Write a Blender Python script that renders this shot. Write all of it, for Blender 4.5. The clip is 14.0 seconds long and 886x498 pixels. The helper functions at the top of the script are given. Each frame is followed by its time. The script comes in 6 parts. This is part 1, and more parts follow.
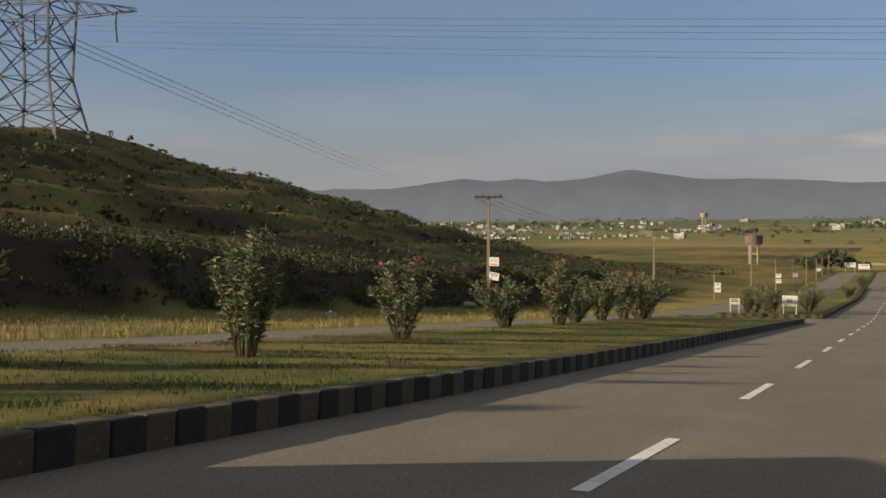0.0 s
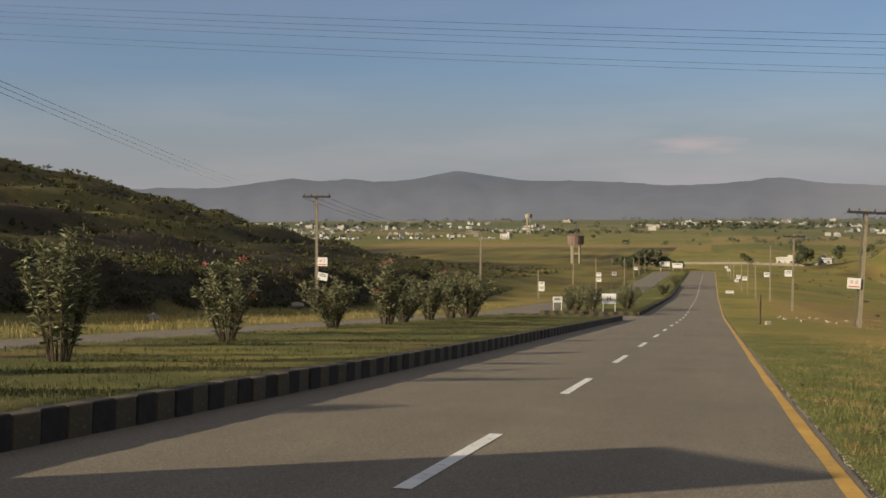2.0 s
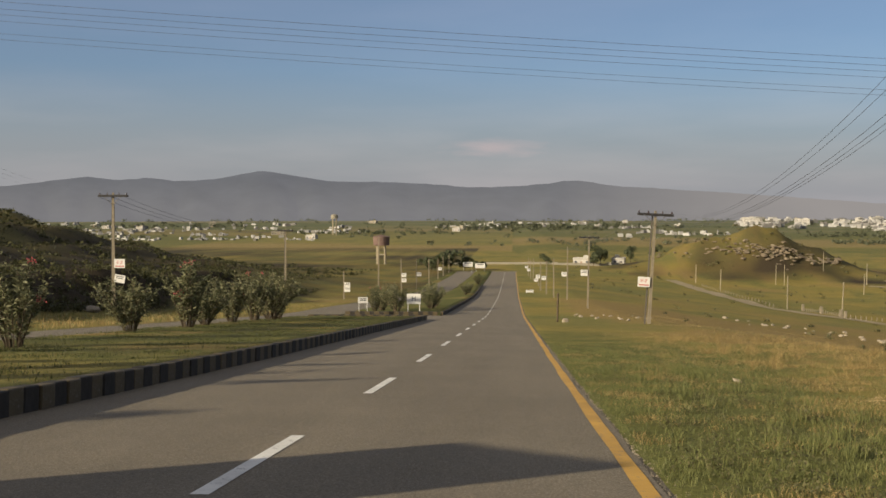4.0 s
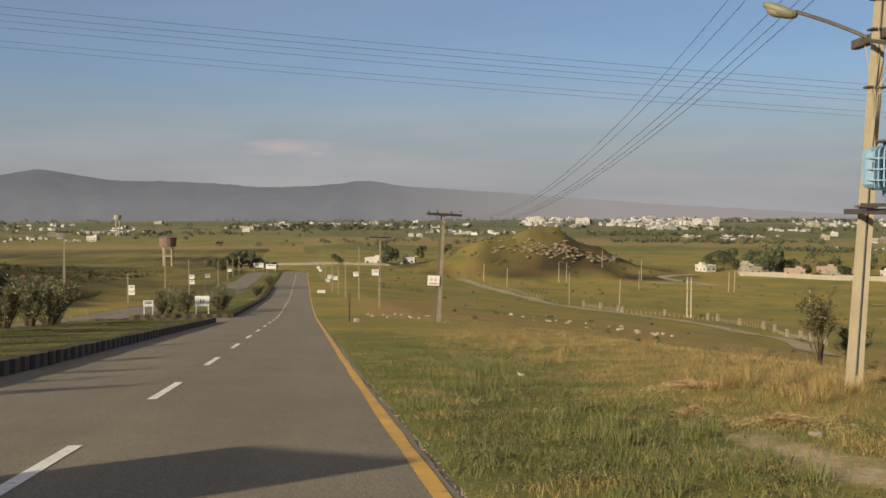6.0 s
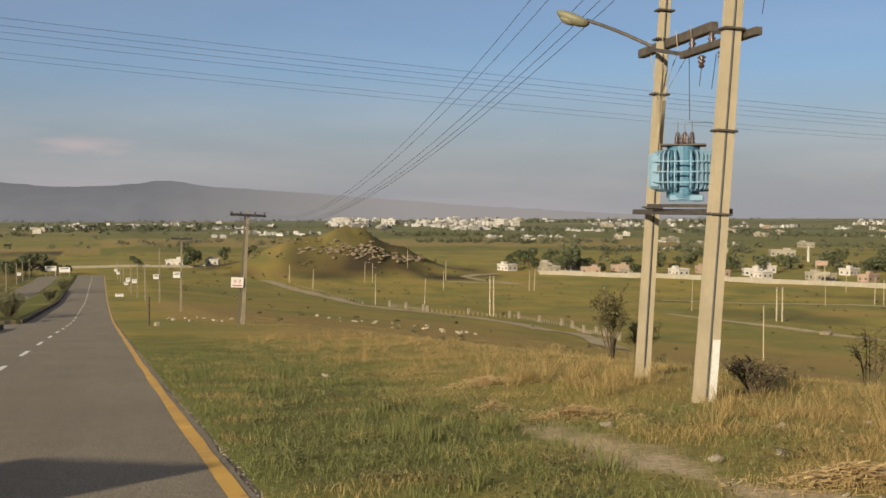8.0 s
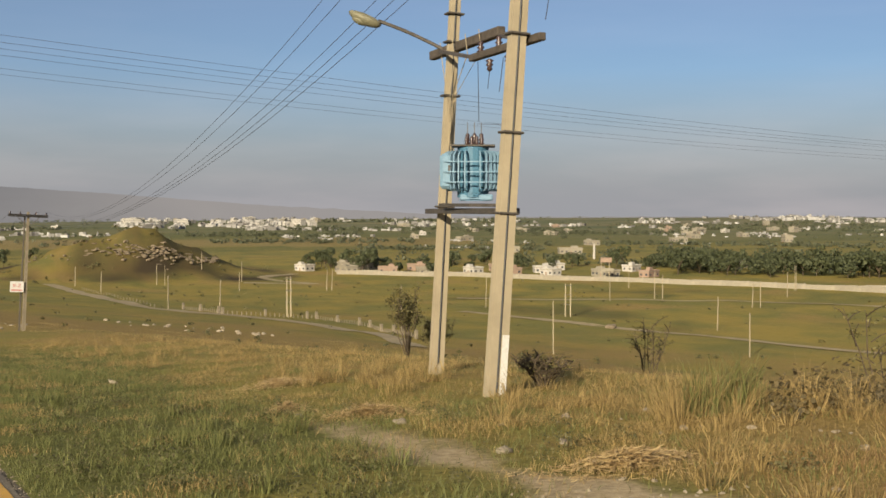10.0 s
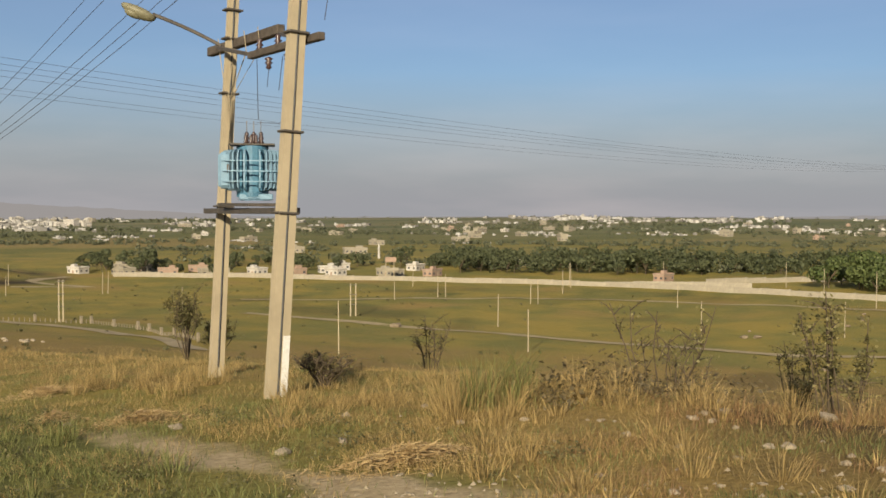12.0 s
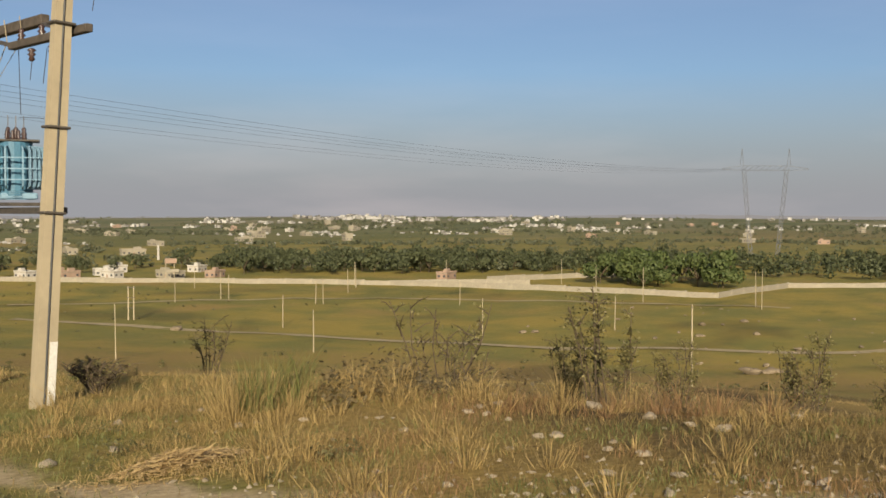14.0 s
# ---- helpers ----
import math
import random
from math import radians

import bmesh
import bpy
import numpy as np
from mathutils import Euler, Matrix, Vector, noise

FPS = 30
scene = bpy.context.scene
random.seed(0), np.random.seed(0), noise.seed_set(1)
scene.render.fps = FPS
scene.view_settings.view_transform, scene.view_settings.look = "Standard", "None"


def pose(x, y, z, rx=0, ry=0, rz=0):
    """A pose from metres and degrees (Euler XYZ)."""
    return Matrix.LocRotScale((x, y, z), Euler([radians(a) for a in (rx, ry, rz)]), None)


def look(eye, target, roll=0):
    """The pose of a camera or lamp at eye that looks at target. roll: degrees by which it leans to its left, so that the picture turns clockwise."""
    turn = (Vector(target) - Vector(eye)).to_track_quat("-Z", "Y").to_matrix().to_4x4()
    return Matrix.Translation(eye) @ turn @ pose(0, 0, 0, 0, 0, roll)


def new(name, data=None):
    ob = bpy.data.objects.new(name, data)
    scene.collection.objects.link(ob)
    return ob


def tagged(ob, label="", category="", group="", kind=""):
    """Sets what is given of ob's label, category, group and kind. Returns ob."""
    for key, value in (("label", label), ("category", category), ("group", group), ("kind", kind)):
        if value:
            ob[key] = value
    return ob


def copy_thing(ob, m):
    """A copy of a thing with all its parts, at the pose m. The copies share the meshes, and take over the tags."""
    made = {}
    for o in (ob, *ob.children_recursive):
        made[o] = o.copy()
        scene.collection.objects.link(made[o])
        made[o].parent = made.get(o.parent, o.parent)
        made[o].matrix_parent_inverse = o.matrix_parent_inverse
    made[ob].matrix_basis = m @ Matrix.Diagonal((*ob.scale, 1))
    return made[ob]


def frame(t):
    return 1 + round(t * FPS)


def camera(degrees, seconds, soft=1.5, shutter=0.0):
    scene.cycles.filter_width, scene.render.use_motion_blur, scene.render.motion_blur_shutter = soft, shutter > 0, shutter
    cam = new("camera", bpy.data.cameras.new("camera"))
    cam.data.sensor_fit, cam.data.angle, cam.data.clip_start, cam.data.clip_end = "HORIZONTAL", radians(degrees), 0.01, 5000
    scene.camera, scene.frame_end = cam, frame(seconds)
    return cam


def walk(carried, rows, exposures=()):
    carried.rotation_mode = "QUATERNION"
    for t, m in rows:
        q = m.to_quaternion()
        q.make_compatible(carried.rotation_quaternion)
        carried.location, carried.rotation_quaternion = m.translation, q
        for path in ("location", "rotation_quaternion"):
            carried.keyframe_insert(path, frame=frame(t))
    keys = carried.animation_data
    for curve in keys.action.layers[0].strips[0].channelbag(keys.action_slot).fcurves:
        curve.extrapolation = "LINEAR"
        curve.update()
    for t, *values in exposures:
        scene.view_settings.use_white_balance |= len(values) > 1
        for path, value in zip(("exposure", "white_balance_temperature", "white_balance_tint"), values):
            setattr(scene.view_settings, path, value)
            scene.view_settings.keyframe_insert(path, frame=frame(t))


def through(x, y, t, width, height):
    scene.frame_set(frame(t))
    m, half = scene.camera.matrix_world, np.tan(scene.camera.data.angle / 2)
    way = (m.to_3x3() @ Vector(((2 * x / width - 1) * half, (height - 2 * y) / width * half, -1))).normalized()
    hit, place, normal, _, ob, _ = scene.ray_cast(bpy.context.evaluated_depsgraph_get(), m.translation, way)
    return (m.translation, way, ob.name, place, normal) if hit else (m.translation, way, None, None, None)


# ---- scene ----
EXPOSURES = [(0.0, 0.66), (3.0, 0.70), (6.5, 0.74), (11.0, 0.78), (14.0, 0.76)]
cam = camera(44.8, 14.0, soft=1.6)
# seconds, eye x y z, yaw, pitch, roll; the road runs along +y and the ground at the eye is z = 0
ROWS = [
    (0.0, 0.000, 0.000, 1.450, 23.10, -2.51, 0.68),
    (0.5, 0.008, 0.017, 1.444, 20.95, -2.54, 0.53),
    (1.0, 0.017, 0.032, 1.439, 18.71, -2.56, 0.46),
    (1.5, 0.025, 0.045, 1.435, 16.42, -2.58, 0.44),
    (2.0, 0.035, 0.057, 1.431, 14.02, -2.58, 0.36),
    (2.5, 0.044, 0.066, 1.427, 11.45, -2.58, 0.23),
    (3.0, 0.054, 0.074, 1.423, 9.00, -2.59, 0.12),
    (5.5, 0.106, 0.090, 1.410, -4.68, -2.55, -0.05),
    (6.0, 0.117, 0.088, 1.408, -7.37, -2.55, -0.07),
    (6.5, 0.128, 0.086, 1.406, -10.11, -2.52, -0.11),
    (7.0, 0.140, 0.082, 1.405, -12.70, -2.51, -0.13),
    (7.5, 0.151, 0.078, 1.403, -15.24, -2.51, -0.15),
    (8.0, 0.163, 0.072, 1.402, -17.68, -2.49, -0.17),
    (10.5, 0.222, 0.028, 1.397, -31.15, -2.46, -0.21),
    (11.0, 0.233, 0.017, 1.397, -33.84, -2.44, -0.29),
    (11.5, 0.245, 0.006, 1.396, -36.85, -2.44, -0.25),
    (12.0, 0.257, -0.007, 1.395, -39.87, -2.43, -0.27),
    (12.5, 0.269, -0.019, 1.394, -42.96, -2.44, -0.31),
    (13.0, 0.280, -0.033, 1.393, -45.85, -2.42, -0.27),
    (13.5, 0.292, -0.046, 1.392, -48.68, -2.43, -0.28),
    (14.0, 0.303, -0.060, 1.391, -51.30, -2.40, -0.25),
]
walk(cam, [(t, pose(x, y, z, 90 + pitch, roll, yaw)) for t, x, y, z, yaw, pitch, roll in ROWS], EXPOSURES)

# ---- sky and sun ----
SUN_FROM = Vector((-0.777, -0.629, 0.0)).normalized()
SUN_EL = radians(19)
world = bpy.data.worlds.new("sky")
scene.world = world
world.use_nodes = True
wn, wl = world.node_tree.nodes, world.node_tree.links
wn.clear()
w_out = wn.new("ShaderNodeOutputWorld")
w_bg = wn.new("ShaderNodeBackground")
w_sky = wn.new("ShaderNodeTexSky")
w_sky.sky_type = "NISHITA"
w_sky.sun_disc = False
w_sky.sun_elevation = SUN_EL
w_sky.sun_rotation = math.atan2(SUN_FROM.x, SUN_FROM.y)
w_sky.air_density, w_sky.dust_density, w_sky.ozone_density = 1.0, 0.7, 4.0
w_bg.inputs["Strength"].default_value = 0.055
# haze thickening towards the horizon, with a faint bank of cloud in it
w_co = wn.new("ShaderNodeTexCoord")
w_xyz = wn.new("ShaderNodeSeparateXYZ")
wl.new(w_co.outputs["Generated"], w_xyz.inputs[0])
w_ramp = wn.new("ShaderNodeValToRGB")
for e, (p, c) in zip([w_ramp.color_ramp.elements[0], w_ramp.color_ramp.elements[1], w_ramp.color_ramp.elements.new(0.06), w_ramp.color_ramp.elements.new(0.14)], ((0.0, 0.97), (0.30, 0.0), (0.05, 0.72), (0.12, 0.26))):
    e.position, e.color = p, (c, c, c, 1)
wl.new(w_xyz.outputs["Z"], w_ramp.inputs["Fac"])
w_map = wn.new("ShaderNodeMapping")
w_map.inputs["Scale"].default_value = (3.0, 3.0, 16.0)
wl.new(w_co.outputs["Generated"], w_map.inputs[0])
w_noise = wn.new("ShaderNodeTexNoise")
w_noise.inputs["Scale"].default_value, w_noise.inputs["Detail"].default_value = 1.6, 5.0
wl.new(w_map.outputs[0], w_noise.inputs["Vector"])
w_cloud = wn.new("ShaderNodeValToRGB")
w_cloud.color_ramp.elements[0].position, w_cloud.color_ramp.elements[0].color = 0.42, (3.66, 3.66, 3.86, 1)
w_cloud.color_ramp.elements[1].position, w_cloud.color_ramp.elements[1].color = 0.72, (4.56, 4.30, 4.42, 1)
wl.new(w_noise.outputs["Fac"], w_cloud.inputs["Fac"])
w_tint = wn.new("ShaderNodeMix")
w_tint.data_type, w_tint.blend_type = "RGBA", "MULTIPLY"
w_tint.inputs[0].default_value = 1.0
w_tint.inputs[7].default_value = (0.83, 0.94, 1.08, 1)
wl.new(w_sky.outputs[0], w_tint.inputs[6])
w_mix = wn.new("ShaderNodeMix")
w_mix.data_type = "RGBA"
wl.new(w_ramp.outputs["Color"], w_mix.inputs[0])
wl.new(w_tint.outputs[2], w_mix.inputs[6])
wl.new(w_cloud.outputs["Color"], w_mix.inputs[7])
# one small lit cloud over the range
w_puff = wn.new("ShaderNodeMapping")
w_puff.inputs["Scale"].default_value = (1 / 0.055, 0, 1 / 0.012)
w_puff.inputs["Location"].default_value = (0.017 / 0.055, 0, -0.049 / 0.012)
wl.new(w_co.outputs["Generated"], w_puff.inputs[0])
w_len = wn.new("ShaderNodeVectorMath")
w_len.operation = "LENGTH"
wl.new(w_puff.outputs[0], w_len.inputs[0])
w_torn = wn.new("ShaderNodeTexNoise")
w_torn.inputs["Scale"].default_value, w_torn.inputs["Detail"].default_value = 9.0, 5.0
wl.new(w_map.outputs[0], w_torn.inputs["Vector"])
w_sum = wn.new("ShaderNodeMath")
w_sum.operation = "MULTIPLY_ADD"
wl.new(w_torn.outputs["Fac"], w_sum.inputs[0])
w_sum.inputs[1].default_value = 1.6
wl.new(w_len.outputs["Value"], w_sum.inputs[2])
w_edge = wn.new("ShaderNodeMapRange")
w_edge.inputs["From Min"].default_value, w_edge.inputs["From Max"].default_value = 1.75, 0.7
w_edge.inputs["To Max"].default_value = 0.75
wl.new(w_sum.outputs[0], w_edge.inputs["Value"])
w_lit = wn.new("ShaderNodeMix")
w_lit.data_type = "RGBA"
w_lit.inputs[7].default_value = (5.6, 4.8, 4.8, 1)
wl.new(w_edge.outputs[0], w_lit.inputs[0])
wl.new(w_mix.outputs[2], w_lit.inputs[6])
wl.new(w_lit.outputs[2], w_bg.inputs["Color"])
wl.new(w_bg.outputs[0], w_out.inputs["Surface"])
sun = new("sun", bpy.data.lights.new("sun", "SUN"))
sun.data.energy, sun.data.angle, sun.data.color = 4.4, radians(0.7), (1.0, 0.88, 0.66)
sun.matrix_world = look(SUN_FROM * math.cos(SUN_EL) * 100 + Vector((0, 0, math.sin(SUN_EL) * 100)), (0, 0, 0))


# ---- materials ----
def material(name, build):
    m = bpy.data.materials.new(name)
    m.use_nodes = True
    nt = m.node_tree
    nt.nodes.clear()
    out = nt.nodes.new("ShaderNodeOutputMaterial")
    bsdf = nt.nodes.new("ShaderNodeBsdfPrincipled")
    nt.links.new(bsdf.outputs[0], out.inputs["Surface"])
    build(nt, bsdf, out)
    return m


def node(nt, kind, **sets):
    n = nt.nodes.new(kind)
    for key, value in sets.items():
        n.inputs[key].default_value = value
    return n


def coords(nt):
    return nt.nodes.new("ShaderNodeTexCoord").outputs["Object"]


def noise_tex(nt, vec, scale, detail=4.0, rough=0.6):
    n = node(nt, "ShaderNodeTexNoise", Scale=scale, Detail=detail, Roughness=rough)
    nt.links.new(vec, n.inputs["Vector"])
    return n.outputs["Fac"]


def ramp(nt, fac, stops):
    r = nt.nodes.new("ShaderNodeValToRGB")
    el = r.color_ramp.elements
    while len(el) < len(stops):
        el.new(0.5)
    for e, (p, c) in zip(el, stops):
        e.position, e.color = p, (*c, 1)
    nt.links.new(fac, r.inputs["Fac"])
    return r.outputs["Color"]


def mix(nt, fac, a, b, mode="MIX"):
    m = nt.nodes.new("ShaderNodeMix")
    m.data_type, m.blend_type = "RGBA", mode
    for sock, value in ((m.inputs[0], fac), (m.inputs[6], a), (m.inputs[7], b)):
        if isinstance(value, bpy.types.NodeSocket):
            nt.links.new(value, sock)
        elif isinstance(value, tuple):
            sock.default_value = (*value, 1)
        else:
            sock.default_value = value
    return m.outputs[2]


def bump(nt, bsdf, height, strength, distance=0.02):
    b = node(nt, "ShaderNodeBump", Strength=strength, Distance=distance)
    nt.links.new(height, b.inputs["Height"])
    nt.links.new(b.outputs[0], bsdf.inputs["Normal"])


def plain(name, colour, rough=0.7, spread=0.25, scale=6.0, metal=0.0, relief=0.2, spec=0.3, grain=0.2):
    """A surface of one paint or stuff, varied by grain, blotches and a little from thing to thing."""
    def build(nt, bsdf, out):
        vec = coords(nt)
        lo, hi = tuple(c * (1 - spread) for c in colour), tuple(min(1, c * (1 + spread)) for c in colour)
        big = ramp(nt, noise_tex(nt, vec, scale), [(0.3, lo), (0.7, hi)])
        fine = ramp(nt, noise_tex(nt, vec, scale * 9, 3), [(0.25, (1 - grain,) * 3), (0.75, (1 + grain * 0.7,) * 3)])
        nt.links.new(mix(nt, 1.0, big, fine, "MULTIPLY"), bsdf.inputs["Base Color"])
        bsdf.inputs["Roughness"].default_value = rough
        bsdf.inputs["Metallic"].default_value = metal
        bsdf.inputs["Specular IOR Level"].default_value = spec
        if relief:
            bump(nt, bsdf, noise_tex(nt, vec, scale * 12, 3), relief, 0.01)
    return material(name, build)


def leafy(name, dark, light, through=0.25, rough=0.6):
    """Leaves and blades: the colour varies from one leaf to the next, and some light passes through."""
    def build(nt, bsdf, out):
        geo = nt.nodes.new("ShaderNodeNewGeometry")
        info = nt.nodes.new("ShaderNodeObjectInfo")
        a = nt.nodes.new("ShaderNodeMath")
        a.operation = "MULTIPLY_ADD"
        nt.links.new(info.outputs["Random"], a.inputs[0])
        a.inputs[1].default_value = 0.25
        nt.links.new(geo.outputs["Random Per Island"], a.inputs[2])
        col = ramp(nt, a.outputs[0], [(0.0, dark), (1.0, light)])
        nt.links.new(col, bsdf.inputs["Base Color"])
        bsdf.inputs["Roughness"].default_value = rough
        bsdf.inputs["Specular IOR Level"].default_value = 0.25
        tr = nt.nodes.new("ShaderNodeBsdfTranslucent")
        nt.links.new(col, tr.inputs["Color"])
        ms = nt.nodes.new("ShaderNodeMixShader")
        ms.inputs[0].default_value = through
        nt.links.new(bsdf.outputs[0], ms.inputs[1])
        nt.links.new(tr.outputs[0], ms.inputs[2])
        nt.links.new(ms.outputs[0], out.inputs["Surface"])
    return material(name, build)


def build_ground(nt, bsdf, out):
    """Soil, grass and stubble; the sheet's own zones (dry, lush, bare) are broken up by three sizes of noise."""
    vec = coords(nt)
    at = nt.nodes.new("ShaderNodeAttribute")
    at.attribute_name = "zone"
    sep = nt.nodes.new("ShaderNodeSeparateColor")
    nt.links.new(at.outputs["Color"], sep.inputs[0])
    mid, fine, big = noise_tex(nt, vec, 0.9, 6), noise_tex(nt, vec, 14, 5), noise_tex(nt, vec, 0.06, 5)

    def spread(value, lo, hi, soft=0.22):
        add = nt.nodes.new("ShaderNodeMath")
        add.operation = "ADD"
        nt.links.new(value, add.inputs[0])
        half = nt.nodes.new("ShaderNodeMath")
        half.operation = "MULTIPLY_ADD"
        nt.links.new(mid, half.inputs[0])
        half.inputs[1].default_value, half.inputs[2].default_value = 0.9, -0.45
        nt.links.new(half.outputs[0], add.inputs[1])
        return ramp(nt, add.outputs[0], [(lo, (0, 0, 0)), (hi, (1, 1, 1))])
    grass = ramp(nt, fine, [(0.25, (0.106, 0.094, 0.027)), (0.5, (0.198, 0.170, 0.050)), (0.8, (0.285, 0.238, 0.080))])
    grass = mix(nt, ramp(nt, big, [(0.38, (0, 0, 0)), (0.62, (1, 1, 1))]), mix(nt, 1.0, grass, (0.82, 0.88, 0.85), "MULTIPLY"), mix(nt, 1.0, grass, (1.32, 1.16, 0.95), "MULTIPLY"))
    lush = ramp(nt, fine, [(0.25, (0.054, 0.060, 0.016)), (0.55, (0.125, 0.122, 0.034)), (0.85, (0.190, 0.175, 0.054))])
    dry = ramp(nt, fine, [(0.25, (0.145, 0.095, 0.032)), (0.55, (0.275, 0.190, 0.062)), (0.85, (0.42, 0.305, 0.118))])
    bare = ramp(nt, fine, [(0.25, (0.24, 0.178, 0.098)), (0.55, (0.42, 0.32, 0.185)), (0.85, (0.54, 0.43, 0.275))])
    c = mix(nt, spread(sep.outputs[1], 0.35, 0.65), grass, lush)
    c = mix(nt, spread(sep.outputs[0], 0.35, 0.65), c, dry)
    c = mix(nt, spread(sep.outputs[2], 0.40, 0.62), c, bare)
    # dark scrubland soil; hill and median use it to carry shade as colour
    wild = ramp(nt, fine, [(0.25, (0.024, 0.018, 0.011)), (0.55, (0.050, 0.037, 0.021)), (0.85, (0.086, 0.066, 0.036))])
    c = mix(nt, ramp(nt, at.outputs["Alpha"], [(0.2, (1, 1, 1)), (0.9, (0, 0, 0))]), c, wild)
    # distance haze painted as greyer, paler crop and fallow strips over the plain
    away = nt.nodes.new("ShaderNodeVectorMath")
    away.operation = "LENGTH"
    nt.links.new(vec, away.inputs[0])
    haze_far = nt.nodes.new("ShaderNodeMapRange")
    haze_far.inputs["From Min"].default_value, haze_far.inputs["From Max"].default_value, haze_far.inputs["To Max"].default_value = 420, 1300, 0.72
    nt.links.new(away.outputs["Value"], haze_far.inputs["Value"])
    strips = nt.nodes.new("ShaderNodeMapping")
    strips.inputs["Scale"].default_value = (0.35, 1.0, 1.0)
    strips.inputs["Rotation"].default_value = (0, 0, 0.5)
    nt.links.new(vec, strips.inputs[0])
    hazed_fields = ramp(nt, noise_tex(nt, strips.outputs[0], 0.012, 5), [(0.32, (0.068, 0.086, 0.052)), (0.5, (0.110, 0.122, 0.072)), (0.66, (0.185, 0.162, 0.108))])
    c = mix(nt, haze_far.outputs[0], c, hazed_fields)
    nt.links.new(c, bsdf.inputs["Base Color"])
    bsdf.inputs["Roughness"].default_value = 0.95
    bsdf.inputs["Specular IOR Level"].default_value = 0.1
    bump(nt, bsdf, fine, 0.45, 0.05)


def build_asphalt(nt, bsdf, out):
    vec = coords(nt)
    stretch = nt.nodes.new("ShaderNodeMapping")
    stretch.inputs["Scale"].default_value = (1.0, 0.06, 1.0)
    nt.links.new(vec, stretch.inputs[0])
    lanes = ramp(nt, noise_tex(nt, stretch.outputs[0], 1.1, 3), [(0.3, (0.90,) * 3), (0.7, (1.06,) * 3)])
    patch = ramp(nt, noise_tex(nt, vec, 0.35, 5), [(0.3, (0.90,) * 3), (0.7, (1.08,) * 3)])
    grain = ramp(nt, noise_tex(nt, vec, 42, 3, 0.9), [(0.36, (0.102, 0.083, 0.056)), (0.60, (0.243, 0.200, 0.140)), (0.72, (0.41, 0.35, 0.265))])
    c = mix(nt, 1.0, mix(nt, 1.0, grain, patch, "MULTIPLY"), lanes, "MULTIPLY")
    nt.links.new(c, bsdf.inputs["Base Color"])
    bsdf.inputs["Roughness"].default_value = 0.85
    bsdf.inputs["Specular IOR Level"].default_value = 0.25
    bump(nt, bsdf, noise_tex(nt, vec, 70, 3, 0.8), 0.6, 0.012)


def build_paint(colour):
    def build(nt, bsdf, out):
        vec = coords(nt)
        worn = ramp(nt, noise_tex(nt, vec, 9, 6, 0.75), [(0.30, (0.16, 0.14, 0.12)), (0.44, colour)])
        tone = ramp(nt, noise_tex(nt, vec, 1.3, 3), [(0.3, (0.78,) * 3), (0.7, (1.08,) * 3)])
        nt.links.new(mix(nt, 1.0, worn, tone, "MULTIPLY"), bsdf.inputs["Base Color"])
        bsdf.inputs["Roughness"].default_value = 0.75
        bump(nt, bsdf, noise_tex(nt, vec, 70, 3, 0.8), 0.4, 0.008)
    return build


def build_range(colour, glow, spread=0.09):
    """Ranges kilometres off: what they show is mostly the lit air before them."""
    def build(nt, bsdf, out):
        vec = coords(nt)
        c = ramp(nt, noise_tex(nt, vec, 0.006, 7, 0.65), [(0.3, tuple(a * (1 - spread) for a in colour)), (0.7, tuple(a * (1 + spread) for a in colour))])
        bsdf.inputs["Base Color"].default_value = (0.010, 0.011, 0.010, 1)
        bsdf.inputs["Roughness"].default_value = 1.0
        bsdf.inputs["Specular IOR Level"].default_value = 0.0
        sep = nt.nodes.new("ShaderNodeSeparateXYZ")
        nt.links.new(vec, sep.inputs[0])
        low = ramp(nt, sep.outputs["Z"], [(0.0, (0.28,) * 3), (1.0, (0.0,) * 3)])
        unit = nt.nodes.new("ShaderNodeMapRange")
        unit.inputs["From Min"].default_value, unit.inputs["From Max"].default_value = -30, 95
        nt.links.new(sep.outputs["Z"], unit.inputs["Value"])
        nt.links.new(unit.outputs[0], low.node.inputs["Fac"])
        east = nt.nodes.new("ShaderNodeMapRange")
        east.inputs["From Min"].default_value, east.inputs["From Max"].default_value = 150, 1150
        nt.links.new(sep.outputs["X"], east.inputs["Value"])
        # haze put into the glow: paler at the foot and to the east
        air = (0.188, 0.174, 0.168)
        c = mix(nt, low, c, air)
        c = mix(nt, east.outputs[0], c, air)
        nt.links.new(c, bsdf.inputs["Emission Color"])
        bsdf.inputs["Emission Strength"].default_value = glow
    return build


M_GROUND = material("ground_cover", build_ground)
M_ASPHALT = material("asphalt", build_asphalt)
M_WHITE = material("road_white", build_paint((0.72, 0.68, 0.60)))
M_YELLOW = material("road_yellow", build_paint((0.54, 0.30, 0.042)))
# yellow darkened to brown, the kerb face's shade put into the paint
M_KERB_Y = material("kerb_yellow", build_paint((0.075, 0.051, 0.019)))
M_KERB_K = plain("kerb_black", (0.030, 0.025, 0.020), 0.85, 0.3)
M_CONC = plain("pole_concrete", (0.33, 0.272, 0.180), 0.85, 0.14, 1.2, relief=0.12, grain=0.06)
M_CONC_OLD = plain("weathered_concrete", (0.205, 0.168, 0.115), 0.9, 0.18, 1.2, relief=0.12)
M_CONC_DARK = plain("groove_shade_and_post", (0.10, 0.085, 0.065), 0.9, 0.2)
M_ARM = plain("tarred_steel", (0.030, 0.027, 0.025), 0.7, 0.25, 8, 0.2)
M_STEEL = plain("dark_steel", (0.10, 0.085, 0.07), 0.6, 0.25, 8, 0.4)
M_WOOD = plain("weathered_timber", (0.075, 0.060, 0.047), 0.85, 0.3, 9)
